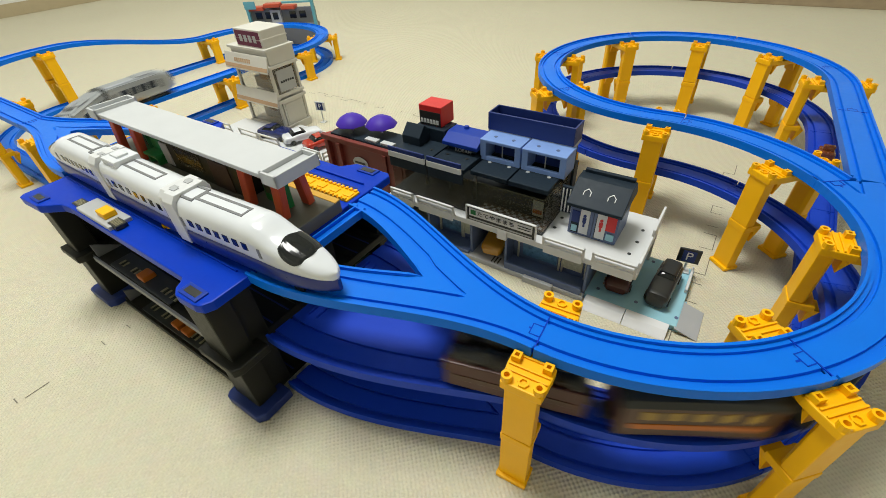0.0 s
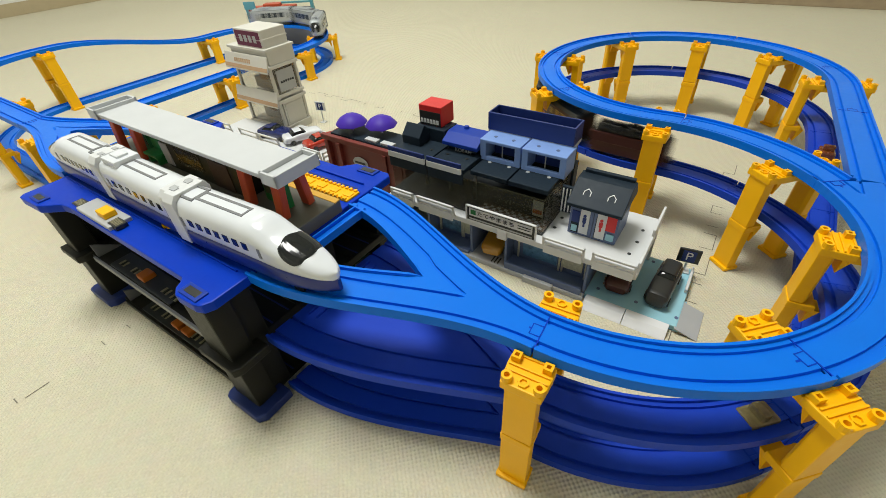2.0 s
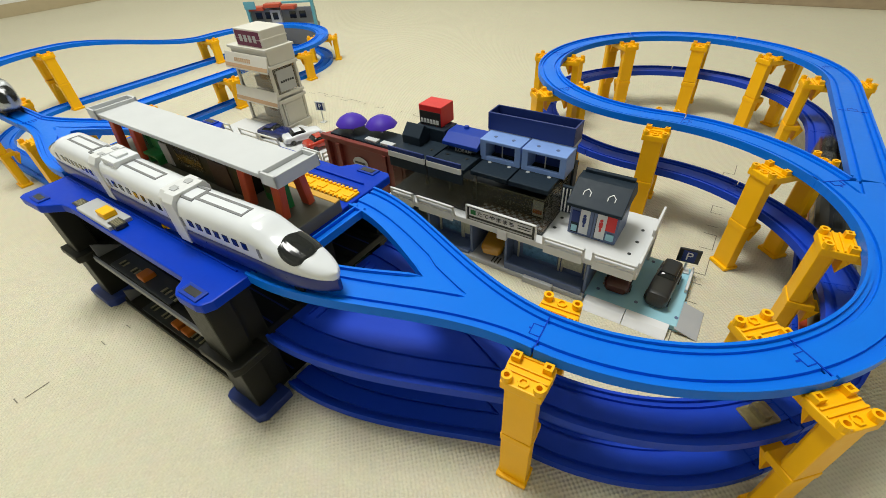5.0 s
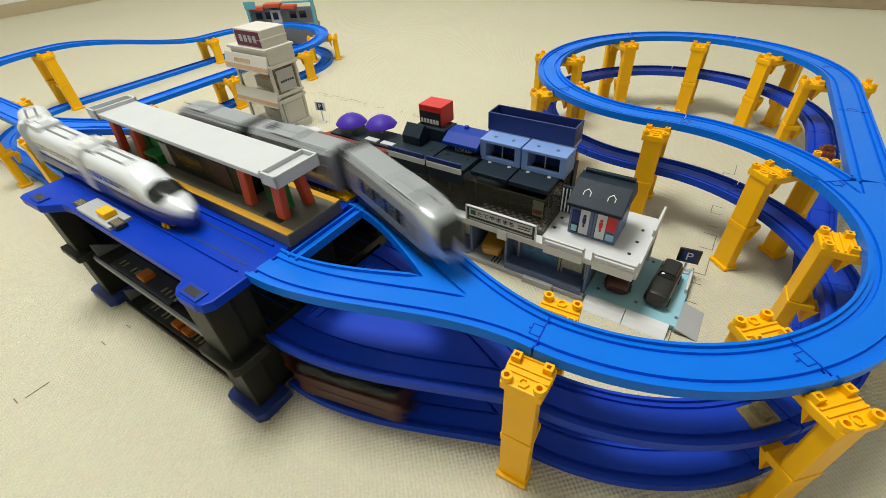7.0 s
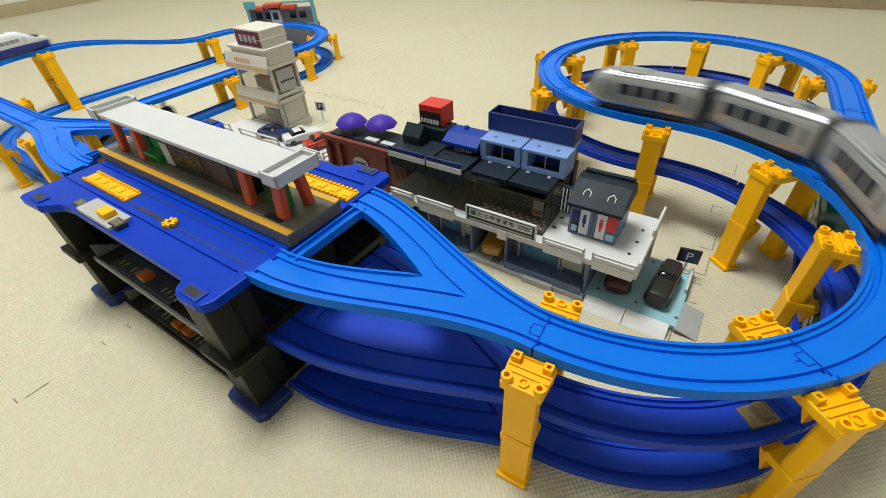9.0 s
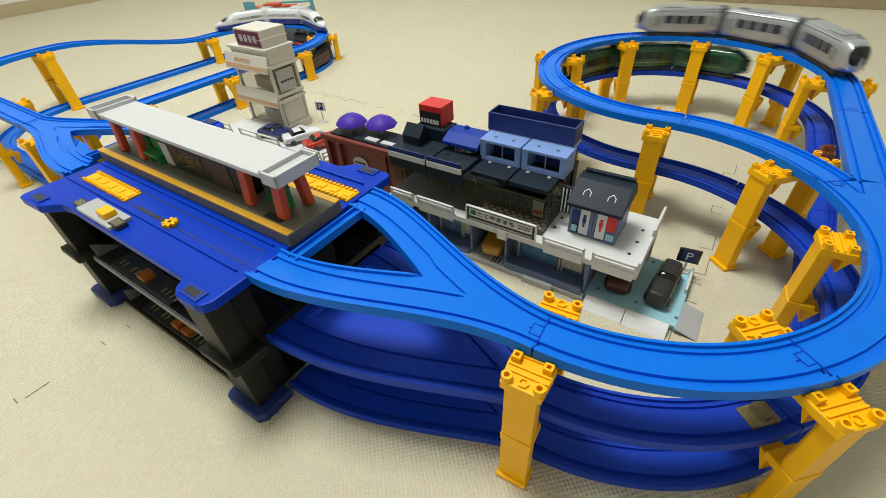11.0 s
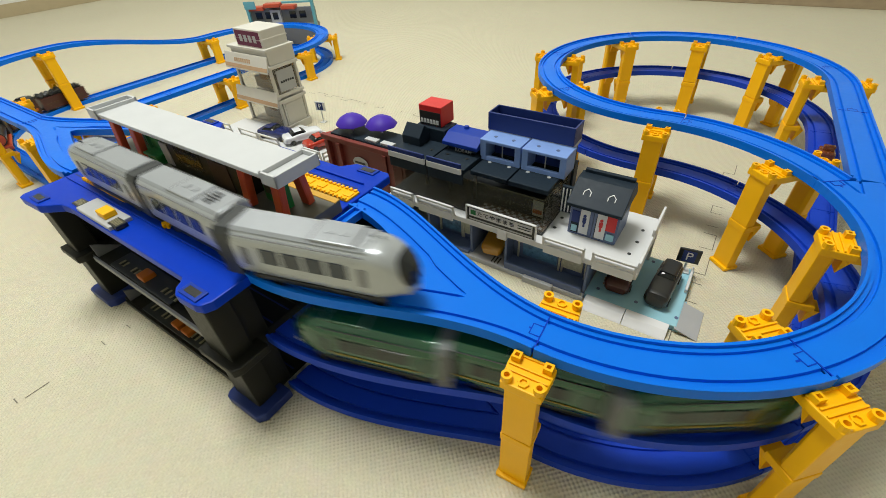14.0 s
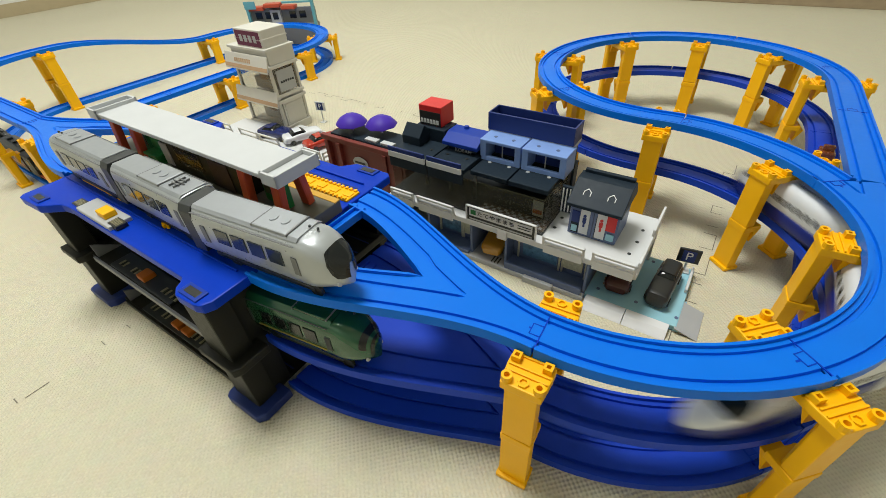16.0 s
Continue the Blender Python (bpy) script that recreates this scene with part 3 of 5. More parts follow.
def round_car(m, l, lead, label, group, body, roof, glass, gang, blunt=False, trim=None):
    t = thing("train_car", m, label, "toy train", group)
    rings = nose_rings(l, "round" if lead else "box")
    part("body", loft(rings), body, t, smooth=0.6)
    x1 = l / 2 - (0.034 if lead else 0.001)
    x0 = -l / 2 + 0.001
    bm = B()
    prism(bm, [(-0.0125, 0.0462), (0.0125, 0.0462), (0.0100, 0.0484), (-0.0100, 0.0484)], x0, x1, 0.0004, Matrix(((0, 0, 1, 0), (1, 0, 0, 0), (0, 1, 0, 0), (0, 0, 0, 1))))
    part("roof", bm, roof, t)
    n = 4
    ww = (x1 - x0 - 0.036) / n
    side_windows(t, [x0 + 0.022 + ww * (i + 0.5) for i in range(n)], 0.0300, ww * 0.80, 0.0125, glass, HB + 0.0001)
    side_windows(t, [x0 + 0.010, x1 - 0.004], 0.0275, 0.0055, 0.0150, DARKGREY if trim else MIDGREY, HB + 0.0001, "door")
    ux = 0.012 if lead else -0.008
    bm = B()
    box(bm, ux - 0.017, -0.0112, 0.0468, ux + 0.017, 0.0112, 0.0496, 0.0010)
    part("roof_unit", bm, roof, t)
    for x in (-0.0175, 0.0175):
        bm = B()
        box(bm, ux + x - 0.0005, -0.0115, 0.0478, ux + x + 0.0005, 0.0115, 0.0494, 0.0002)
        part("unit_edge", bm, MIDGREY, t)
    for x in (-0.006, 0.006):
        bm = B()
        cyl(bm, ux + x, 0.0, 0.0490, 0.0502, 0.0036, 0.0034, 16)
        part("roof_fan", bm, roof, t)
    if lead:
        for k in (0, 1):
            bm = B()
            cyl(bm, ux + 0.026 + k * 0.008, 0.003, 0.0478, 0.0496, 0.0009, None, 8)
            part("roof_peg", bm, DARKGREY, t)
    elif not trim:
        bm = B()
        for q in ((-0.0425, -0.007, -0.0415, 0.007), (-0.036, -0.007, -0.035, 0.007), (-0.046, -0.0005, -0.030, 0.0005), (-0.044, -0.0035, -0.033, -0.0025), (-0.044, 0.0025, -0.033, 0.0035)):
            box(bm, q[0], q[1], 0.0478, q[2], q[3], 0.0500, 0.0002)
        part("pantograph", bm, MIDGREY, t, "folded grey pantograph")
    for sg in (-1, 1):
        bm = B()
        box(bm, x0, sg * 0.0148 - 0.0004, 0.0436, x1 - 0.002, sg * 0.0148 + 0.0004, 0.0442, 0.0001)
        part("gutter", bm, MIDGREY if not trim else DARKGREY, t)
    if lead:
        if trim:
            part("windscreen", patch(rings, 35, 37, lambda k: (0.8, 15.2), 0.0005), WINDOW, t, "black split windscreen")
            part("lamp_band", patch(rings, 38, 39, lambda k: (-1.5, 17.5), 0.0005), WINDOW, t, "black lamp band")
        else:
            part("windscreen", patch(rings, 34, 40, lambda k: (8 - 8.6 * math.sqrt(1 - (1 - min(1, 0.06 + k * 1.5)) ** 2), 8 + 8.6 * math.sqrt(1 - (1 - min(1, 0.06 + k * 1.5)) ** 2)), 0.0005), WINDOW, t, "black rounded windscreen")
        for sg in (-1, 1):
            bm = B()
            cyl(bm, 0, 0, -0.0008, 0.0008, 0.0020, None, 12)
            o = part("headlight", bm, OFFWHITE, t)
            o.matrix_basis = pose(l / 2 - 0.0062, sg * 0.0085, 0.0165, 0, 75, 0)
    if trim:
        side_windows(t, [0.0 if not lead else -0.012], 0.0185, l - (0.060 if lead else 0.012), 0.0008, trim, HB + 0.0001, "stripe")
    bm = B()
    w, r, out = (0.0152, 0.0476, 0.0136 if not trim else 0.0085) if lead else (0.0110, 0.0420, 0.0060)
    prism(bm, [(-w, 0.007), (w, 0.007), (w, r - 0.005), (w - 0.0028, r), (-w + 0.0028, r), (-w, r - 0.005)], -l / 2 - out, -l / 2 + 0.0012, 0.0006, Matrix(((0, 0, 1, 0), (1, 0, 0, 0), (0, 1, 0, 0), (0, 0, 0, 1))))
    part("gangway", bm, gang, t, "dark grey gangway hood")
    bm = B()
    box(bm, -l / 2 + 0.008, -0.0125, 0.0035, l / 2 - 0.030, 0.0125, 0.0080, 0.001)
    part("underframe", bm, BLACK, t)
    wheels(t, l)
    return t


def steam_loco(m, l, label):
    t = thing("train_car", m, label, "toy train", "black steam train")
    turn = Matrix(((0, 0, 1, 0), (0, 1, 0, 0), (-1, 0, 0, 0), (0, 0, 0, 1)))
    bm = B()
    cyl(bm, 0, 0, -l * 0.18, l * 0.46, 0.0135, None, 24, Matrix.Translation((0, 0, 0.027)) @ turn)
    part("boiler", bm, BLACK, t, smooth=0.6)
    bm = B()
    cyl(bm, 0, 0, l * 0.46, l * 0.475, 0.0118, 0.0105, 24, Matrix.Translation((0, 0, 0.027)) @ turn)
    part("smokebox_door", bm, RED, t)
    bm = B()
    box(bm, -l / 2, -HB, 0.006, -l * 0.18, HB, 0.043, 0.0012)
    part("cab", bm, BLACK, t)
    bm = B()
    box(bm, -l / 2 - 0.002, -HB - 0.001, 0.043, -l * 0.16, HB + 0.001, 0.0465, 0.0012)
    part("cab_roof", bm, DARKGREY, t)
    bm = B()
    cyl(bm, l * 0.36, 0, 0.038, 0.0500, 0.0042, 0.0050, 16)
    part("chimney", bm, BLACK, t)
    bm = B()
    cyl(bm, l * 0.12, 0, 0.038, 0.0465, 0.0055, 0.0045, 16)
    part("steam_dome", bm, BLACK, t)
    bm = B()
    box(bm, -l * 0.18, -0.0150, 0.010, l * 0.46, 0.0150, 0.0135, 0.0008)
    part("running_board", bm, RED, t)
    bm = B()
    box(bm, l * 0.44, -0.0150, 0.005, l * 0.5, 0.0150, 0.0125, 0.0010)
    part("buffer_beam", bm, RED, t)
    bm = B()
    box(bm, -l * 0.4, -0.0120, 0.0030, l * 0.44, 0.0120, 0.0100, 0.001)
    part("underframe", bm, BLACK, t)
    side_windows(t, [-l * 0.34], 0.032, 0.012, 0.010, GOLD, HB, "window")
    wheels(t, l)
    return t


def coach(m, l, label, body, stripe, load=False):
    t = thing("train_car", m, label, "toy train", "black steam train")
    bm = B()
    box(bm, -l / 2 + 0.003, -HB, 0.0065, l / 2 - 0.003, HB, 0.0330 if load else 0.0390, 0.0012)
    part("body", bm, body, t)
    if load:
        rng = random.Random(4)
        for k in range(9):
            x = -l / 2 + 0.012 + (l - 0.024) * k / 8
            for y in (-0.0075, 0.0075):
                bm = B()
                tt = bmesh.new()
                bmesh.ops.create_icosphere(tt, subdivisions=1, radius=rng.uniform(0.0065, 0.0085))
                merge(bm, tt, pose(x, y, 0.0345 + rng.uniform(0, 0.003), rng.uniform(0, 90), rng.uniform(0, 90), 0))
                part("coal_lump", bm, BLACK, t)
    else:
        bm = B()
        prism(bm, [(-0.0165, 0.0390), (0.0165, 0.0390), (0.0140, 0.0435), (0.0070, 0.0465), (-0.0070, 0.0465), (-0.0140, 0.0435)], -l / 2 + 0.001, l / 2 - 0.001, 0.0005, Matrix(((0, 0, 1, 0), (1, 0, 0, 0), (0, 1, 0, 0), (0, 0, 0, 1))))
        part("roof", bm, BLACK, t)
        for x in (-0.03, 0.0, 0.03):
            piece_box = B()
            box(piece_box, x - 0.006, -0.004, 0.0455, x + 0.006, 0.004, 0.0495, 0.0008)
            part("roof_vent", piece_box, BLACK, t)
        side_windows(t, [-l * 0.3 + l * 0.15 * i for i in range(5)], 0.0300, 0.0085, 0.0085, GOLD, HB)
    side_windows(t, [0.0], 0.0180, l * 0.80, 0.0055, stripe, HB, "stripe")
    bm = B()
    box(bm, -l / 2 - 0.004, -0.006, 0.008, l / 2 + 0.004, 0.006, 0.012, 0.001)
    part("coupling", bm, BLACK, t)
    wheels(t, l)
    return t


WAGONBROWN = material("wagon_brown", (0.060, 0.020, 0.010), 0.35, var=0.15)
TINT = material("tinted_window", (0.035, 0.045, 0.058), 0.12, spec=0.5)
CARS = []       # thing, route, distance of its middle behind the train's leading end, turned round


def make_train(route, cars, gap):
    """Cars listed from the leading end: builder, length, whether its own nose points along the way."""
    s = 0.0
    for build, l, ahead in cars:
        ob = build(Matrix.Identity(4), l)
        ob.scale = (1.0, 1.14, 1.12)
        CARS.append((ob, route, s + l / 2, ahead, l))
        s += l + gap


WL = "glossy white toy bullet train car with navy skirt"
SLV = "silver toy express train car with tinted windows"
GRN = "glossy dark green toy express train car with gold stripe"
make_train("white", [(lambda m, l: bullet_car(m, l, True, WL), 0.168, True), (lambda m, l: bullet_car(m, l, False, WL + " and roof box"), 0.128, True),
                     (lambda m, l: bullet_car(m, l, True, WL), 0.168, False)], 0.006)
make_train("silver", [(lambda m, l: round_car(m, l, True, SLV + " and rounded black-glazed nose", "silver express train", SILVER, SILVERROOF, TINT, DARKGREY), 0.151, True),
                      (lambda m, l: round_car(m, l, False, SLV, "silver express train", SILVER, SILVERROOF, TINT, DARKGREY), 0.121, True),
                      (lambda m, l: round_car(m, l, True, SLV + " and rounded black-glazed nose", "silver express train", SILVER, SILVERROOF, TINT, DARKGREY), 0.147, False)], 0.018)
make_train("green", [(lambda m, l: round_car(m, l, True, GRN, "green express train", GREEN, GREEN, WINDOW, MIDGREY, trim=GOLD), 0.136, True),
                     (lambda m, l: round_car(m, l, False, GRN, "green express train", GREEN, GREEN, WINDOW, MIDGREY, trim=GOLD), 0.117, True),
                     (lambda m, l: round_car(m, l, True, GRN, "green express train", GREEN, GREEN, WINDOW, MIDGREY, trim=GOLD), 0.136, False)], 0.008)
make_train("black", [(lambda m, l: steam_loco(m, l, "black toy steam locomotive with red running boards"), 0.125, True),
                     (lambda m, l: coach(m, l, "brown and orange toy railway coach with gold windows", WAGONBROWN, ORANGE), 0.115, True),
                     (lambda m, l: coach(m, l, "dark red toy railway wagon with a black coal load", WAGONDARK, WAGONBROWN, True), 0.115, True)], 0.012)

# seconds and metres of each train's leading end along its route
TIMES = {
    "white": [(0, 0.631), (6.5, 0.631), (6.7, 0.680), (6.9, 0.762), (7.5, 1.079), (8.0, 1.270), (8.5, 1.462), (9.0, 1.607), (11.3, 2.693), (11.5, 2.798), (12.5, 3.259), (15.0, 4.368), (15.3, 4.511), (16, 4.878)],
    "silver": [(0, 0.4), (1.5, 1.07), (3.0, 1.746), (3.5, 1.93), (6.7, 3.264), (7.0, 3.396), (7.3, 3.542), (7.7, 3.742), (8.1, 3.942), (8.5, 4.092), (9.0, 4.275), (9.2, 4.376), (11.3, 5.327), (12.5, 5.855), (12.9, 6.05), (13.2, 6.195), (13.5, 6.344), (13.8, 6.472), (14.1, 6.557), (14.3, 6.581), (16, 6.585)],
    "black": [(0, 0.915), (0.8, 1.205), (1.5, 1.457), (2.5, 1.834), (3.0, 2.002), (3.5, 2.242), (4.0, 2.428), (6.5, 3.393), (7.0, 3.611), (9.0, 4.323), (9.2, 4.415), (12.3, 5.596), (12.5, 5.679), (13.5, 6.075), (16, 6.495)],
    "green": [(0, 0.386), (6.8, 0.386), (7.2, 0.535), (8.0, 0.854), (8.5, 1.065), (11.3, 2.168), (11.5, 2.267), (12.0, 2.444), (12.5, 2.685), (13.0, 2.914), (13.5, 3.115), (14.0, 3.331), (14.5, 3.546), (14.8, 3.645), (15.0, 3.654), (16, 3.654)],
}


def travelled(rows, t):
    """Monotone cubic through the timetable."""
    T, S = [a for a, _ in rows], [b for _, b in rows]
    d = [(S[i + 1] - S[i]) / (T[i + 1] - T[i]) for i in range(len(T) - 1)]
    m = [d[0]] + [0 if d[i - 1] * d[i] <= 0 else 2 * d[i - 1] * d[i] / (d[i - 1] + d[i]) for i in range(1, len(d))] + [d[-1]]
    i = min(max(int(np.searchsorted(T, t)) - 1, 0), len(d) - 1)
    h = T[i + 1] - T[i]
    k = (t - T[i]) / h
    return ((2 * k ** 3 - 3 * k * k + 1) * S[i] + (k ** 3 - 2 * k * k + k) * h * m[i] + (-2 * k ** 3 + 3 * k * k) * S[i + 1] + (k ** 3 - k * k) * h * m[i + 1])


def car_pose(r, s, ahead, l):
    a, b = r.at(s + l * 0.3), r.at(s - l * 0.3)
    d = (a - b).normalized() * (1 if ahead else -1)
    y = Vector((0, 0, 1)).cross(d).normalized()
    z = d.cross(y)
    m = Matrix((d, y, z)).transposed().to_4x4()
    m.translation = (a + b) / 2 + Vector((0, 0, -0.0028))
    return m


def motions():
    for ob, route, back_by, ahead, l in CARS:
        rows = []
        for i in range(81):
            t = i * 0.2
            rows.append((t, car_pose(ROUTES[route], travelled(TIMES[route], t) - back_by, ahead, l)))
        walk(ob, rows)


# ---- station ----
STM = pose(S0.x, S0.y, 0, 0, 0, PHI)      # the station's own space: x along, y across
STK = Matrix.Translation((0, 0, EYE[2] * LIFT)) @ Matrix.Diagonal((1 - LIFT, 1 - LIFT, 1 - LIFT, 1)) @ STM   # the same, for the station itself, which stands taller
ZD = TOP - 0.0030                         # top of the upper deck


def piece(t, name, mat, b, bev=0.001, label="", m=None, parent=None):
    bm = B()
    box(bm, *b, bev)
    o = part(name, bm, mat, parent or t, label)
    if m is not None:
        o.matrix_basis = m
    return o


def deck_outline():
    return [(-SL + 0.018, -0.131), (-SL + 0.024, -0.136), (-SL + 0.066, -0.134), (-SL + 0.076, -0.128), (-SL + 0.090, -0.1175), (-SL + 0.106, -0.115), (-0.052, -0.115), (-0.048, -0.119), (-0.044, -0.126), (-0.036, -0.131), (-0.012, -0.130), (-0.004, -0.127), (0.0, -0.119),
            (0.0, 0.114), (-0.006, 0.119), (-0.055, 0.119), (-0.070, 0.104), (-SL + 0.070, 0.104), (-SL + 0.055, 0.119), (-SL + 0.018, 0.119)]


def text_part(body, size, mat, parent, m, ext=0.0002):
    cu = bpy.data.curves.new("lettering", "FONT")
    cu.body, cu.size, cu.extrude = body, size, ext
    cu.align_x, cu.align_y = "CENTER", "CENTER"
    tmp = new("tmp_text", cu)
    me = bpy.data.meshes.new_from_object(tmp.evaluated_get(bpy.context.evaluated_depsgraph_get()))
    bpy.data.objects.remove(tmp)
    me.materials.clear()
    me.materials.append(mat)
    o = new("lettering", me)
    o.parent = parent
    o.matrix_basis = m
    return o


def flanged_corner(t, x, hw, z0, z1, zf):
    """A corner of the station's frame: black post with a wider flange under each deck."""
    bm = B()
    prism(bm, [(x - hw, -0.128), (x + hw, -0.128), (x + hw, -0.104), (x - hw, -0.104)], z0, z1, 0.002)
    o = part("post", bm, STATIONBLACK, t, "black plastic corner post")
    bm = B()
    prism(bm, [(x - hw * 0.7, -0.1045), (x + hw * 0.7, -0.1045), (x + hw * 0.7, -0.082), (x - hw * 0.7, -0.082)], z0, z1, 0.002)
    part("inner_post", bm, STATIONBLACK, t)
    for z in zf:
        bm = B()
        prism(bm, [(x - hw - 0.006, -0.136), (x + hw + 0.008, -0.136), (x + hw + 0.012, -0.128), (x + hw + 0.012, -0.096), (x - hw - 0.006, -0.096)], z - 0.007, z + 0.003, 0.002)
        part("flange", bm, STATIONBLACK, o)


FLOOR_S, LOW_S, MID_S = -0.0199, -0.0131, 0.0657     # floor and lower decks in the station's own space


def station():
    t = thing("toy_station", STK, "three-storey blue plastic toy station with black frame", "toy station")
    for z, mat in ((ZD, DEEP), (MID_S, STATIONBLACK), (LOW_S, STATIONBLACK)):
        bm = B()
        outline = deck_outline() if z > 0.1 else [(-SL + 0.022, -0.119), (-0.040, -0.119), (-0.012, -0.108), (-0.012, 0.104), (-SL + 0.022, 0.104)]
        prism(bm, outline, z - (0.010 if z > 0.02 else 0.0064), z, 0.0015)
        part("deck", bm, mat, t)
        # track edges on the deck
        for n0 in (-TS, TS):
            for dy in (-0.0205, 0.0205):
                piece(t, "deck_rib", mat, (-SL + 0.024, n0 + dy - 0.0009, z - 0.0005, -0.014, n0 + dy + 0.0009, z + 0.0022), 0.0005)
            for dy in (-0.0105, 0.0105):
                piece(t, "groove_edge", NAVY, (-SL + 0.024, n0 + dy - 0.0009, z - 0.0005, -0.014, n0 + dy + 0.0009, z + 0.00035), 0)
    # inner walls, posts and feet
    for z0, z1 in ((LOW_S, MID_S - 0.010), (MID_S, ZD - 0.010)):
        piece(t, "end_wall", STATIONBLACK, (-0.030, -0.036, z0, -0.024, 0.030, z1), 0.001)
        piece(t, "back_wall", STATIONBLACK, (-SL + 0.03, 0.098, z0, -0.03, 0.102, z1), 0.001)
        piece(t, "inner_wall", STATIONBLACK, (-SL + 0.03, -0.012, z0, -0.03, -0.006, z1), 0.001)
        for x in (-SL + 0.040, -0.030):
            bm = B()
            prism(bm, [(x - 0.014, 0.094), (x + 0.014, 0.094), (x + 0.014, 0.114), (x - 0.014, 0.114)], z0 - 0.004, z1, 0.002)
            part("post", bm, STATIONBLACK, t)
    flanged_corner(t, -SL + 0.046, 0.016, FLOOR_S + 0.004, ZD - 0.009, (MID_S,))
    flanged_corner(t, -0.024, 0.020, FLOOR_S + 0.004, ZD - 0.009, (MID_S,))
    for x in (-SL + 0.046, -0.020):
        bm = B()
        prism(bm, [(x - 0.026, -0.138), (x + 0.022, -0.138), (x + 0.028, -0.130), (x + 0.028, -0.096), (x - 0.030, -0.096), (x - 0.030, -0.132)], FLOOR_S, FLOOR_S + 0.012, 0.002)
        part("foot", bm, NAVY, t, "dark navy foot")
        bm = B()
        prism(bm, [(x - 0.022, 0.092), (x + 0.022, 0.092), (x + 0.022, 0.118), (x - 0.022, 0.118)], FLOOR_S, FLOOR_S + 0.010, 0.002)
        part("foot", bm, NAVY, t, "dark navy foot")
    # grey lips along the decks' front edges
    piece(t, "edge_panel", LAMPGREY, (-0.262, -0.1148, ZD - 0.0075, -0.040, -0.1122, ZD - 0.0015), 0.0006, "pale grey strip under the deck edge")
    piece(t, "edge_panel", MIDGREY, (-0.300, -0.1222, MID_S - 0.006, -0.045, -0.1192, MID_S + 0.002), 0.0006, "grey strip along the middle deck")
    piece(t, "edge_panel", STATIONBLACK, (-0.300, -0.1222, LOW_S - 0.006, -0.045, -0.1192, LOW_S + 0.002), 0.0006)
    for z in (MID_S, LOW_S):
        bm = B()
        prism(bm, [(z, -0.118), (z, -0.090), (z + 0.016, -0.112), (z + 0.019, -0.118)], -0.298, -0.295, 0.0004, Matrix(((0, 0, 1, 0), (0, 1, 0, 0), (1, 0, 0, 0), (0, 0, 0, 1))))
        part("gusset", bm, MIDGREY, t, "grey corner gusset")
    for z, xs in ((MID_S, (-0.196,)), (LOW_S, (-0.188, -0.166))):
        piece(t, "control_panel", DARKGREY, (-0.262, -0.118, z, -0.130, -0.092, z + 0.004), 0.001)
        for x in xs:
            piece(t, "stop_lever", ORANGE, (x - 0.008, -0.114, z + 0.003, x + 0.008, -0.099, z + 0.010), 0.0015, "orange stop lever")
        for x in (-0.252, -0.225, -0.158, -0.140):
            for k in range(3):
                piece(t, "sticker_bar", OLIVEDARK if k == 1 else PAPERDIM, (x + k * 0.0042, -0.112, z + 0.0035, x + 0.0030 + k * 0.0042, -0.104, z + 0.0046), 0)
    # fittings on the upper deck
    piece(t, "control_panel", LAMPGREY, (-0.262, -0.1135, ZD - 0.001, -0.186, -0.090, ZD + 0.0045), 0.0012, "pale grey control panel with stickers")
    piece(t, "stop_lever", YELLOW, (-0.222, -0.108, ZD + 0.004, -0.203, -0.095, ZD + 0.011), 0.0015, "yellow stop lever")
    for x in (-0.285, -0.196):
        piece(t, "label_plate", BLACK, (x, -0.110, ZD + 0.0006, x + 0.018, -0.098, ZD + 0.0052 if x > -0.2 else ZD + 0.0014), 0.0004)
        for k in range(5):
            piece(t, "sticker_bar", PAPERDIM, (x + 0.002 + k * 0.003, -0.108, ZD + 0.001, x + 0.0036 + k * 0.003, -0.100, (ZD + 0.0056) if x > -0.2 else ZD + 0.0018), 0)
    for x, n in ((-0.283, -TS - 0.003), (-0.057, TS - 0.006)):
        bm = B()
        box(bm, x - 0.052, n - 0.0105, ZD - 0.004, x + 0.052, n + 0.0105, ZD + 0.0022, 0.0006)
        for k in range(16):
            for sg in (-1, 1):
                box(bm, x - 0.050 + k * 0.0064, n + sg * 0.0088 - 0.0018, ZD + 0.001, x - 0.0466 + k * 0.0064, n + sg * 0.0088 + 0.0018, ZD + 0.0042, 0.0003)
        for k in range(5):
            box(bm, x - 0.040 + k * 0.020, n - 0.004, ZD + 0.001, x - 0.030 + k * 0.020, n + 0.004, ZD + 0.0034, 0.0004)
        part("stopper_plate", bm, YELLOW, t, "yellow toothed stopper plate")
    piece(t, "slot", BLACK, (-0.206, -TS - 0.0125, ZD - 0.002, -0.130, -TS - 0.0085, ZD + 0.0005), 0)
    bm = B()
    for k in range(4):
        box(bm, -0.008, -0.0016, 0, 0.008, 0.0016, 0.004, 0.0005, pose(-0.140, -TS - 0.010, ZD, 0, 0, 45 * k))
    part("star_wheel", bm, YELLOW, t, "yellow star-shaped stopper")
    # corner tabs with sockets
    for x, n in ((-SL + 0.050, -0.124), (-0.024, -0.121), (-SL + 0.036, 0.111), (-0.030, 0.111)):
        piece(t, "socket_rim", ROYAL, (x - 0.013, n - 0.0065, ZD - 0.001, x + 0.013, n + 0.0065, ZD + 0.0016), 0.0006)
        piece(t, "socket", BLACK, (x - 0.009, n - 0.0035, ZD, x + 0.009, n + 0.0035, ZD + 0.0020), 0.0002)
    # island platform
    zp = ZD + 0.0135
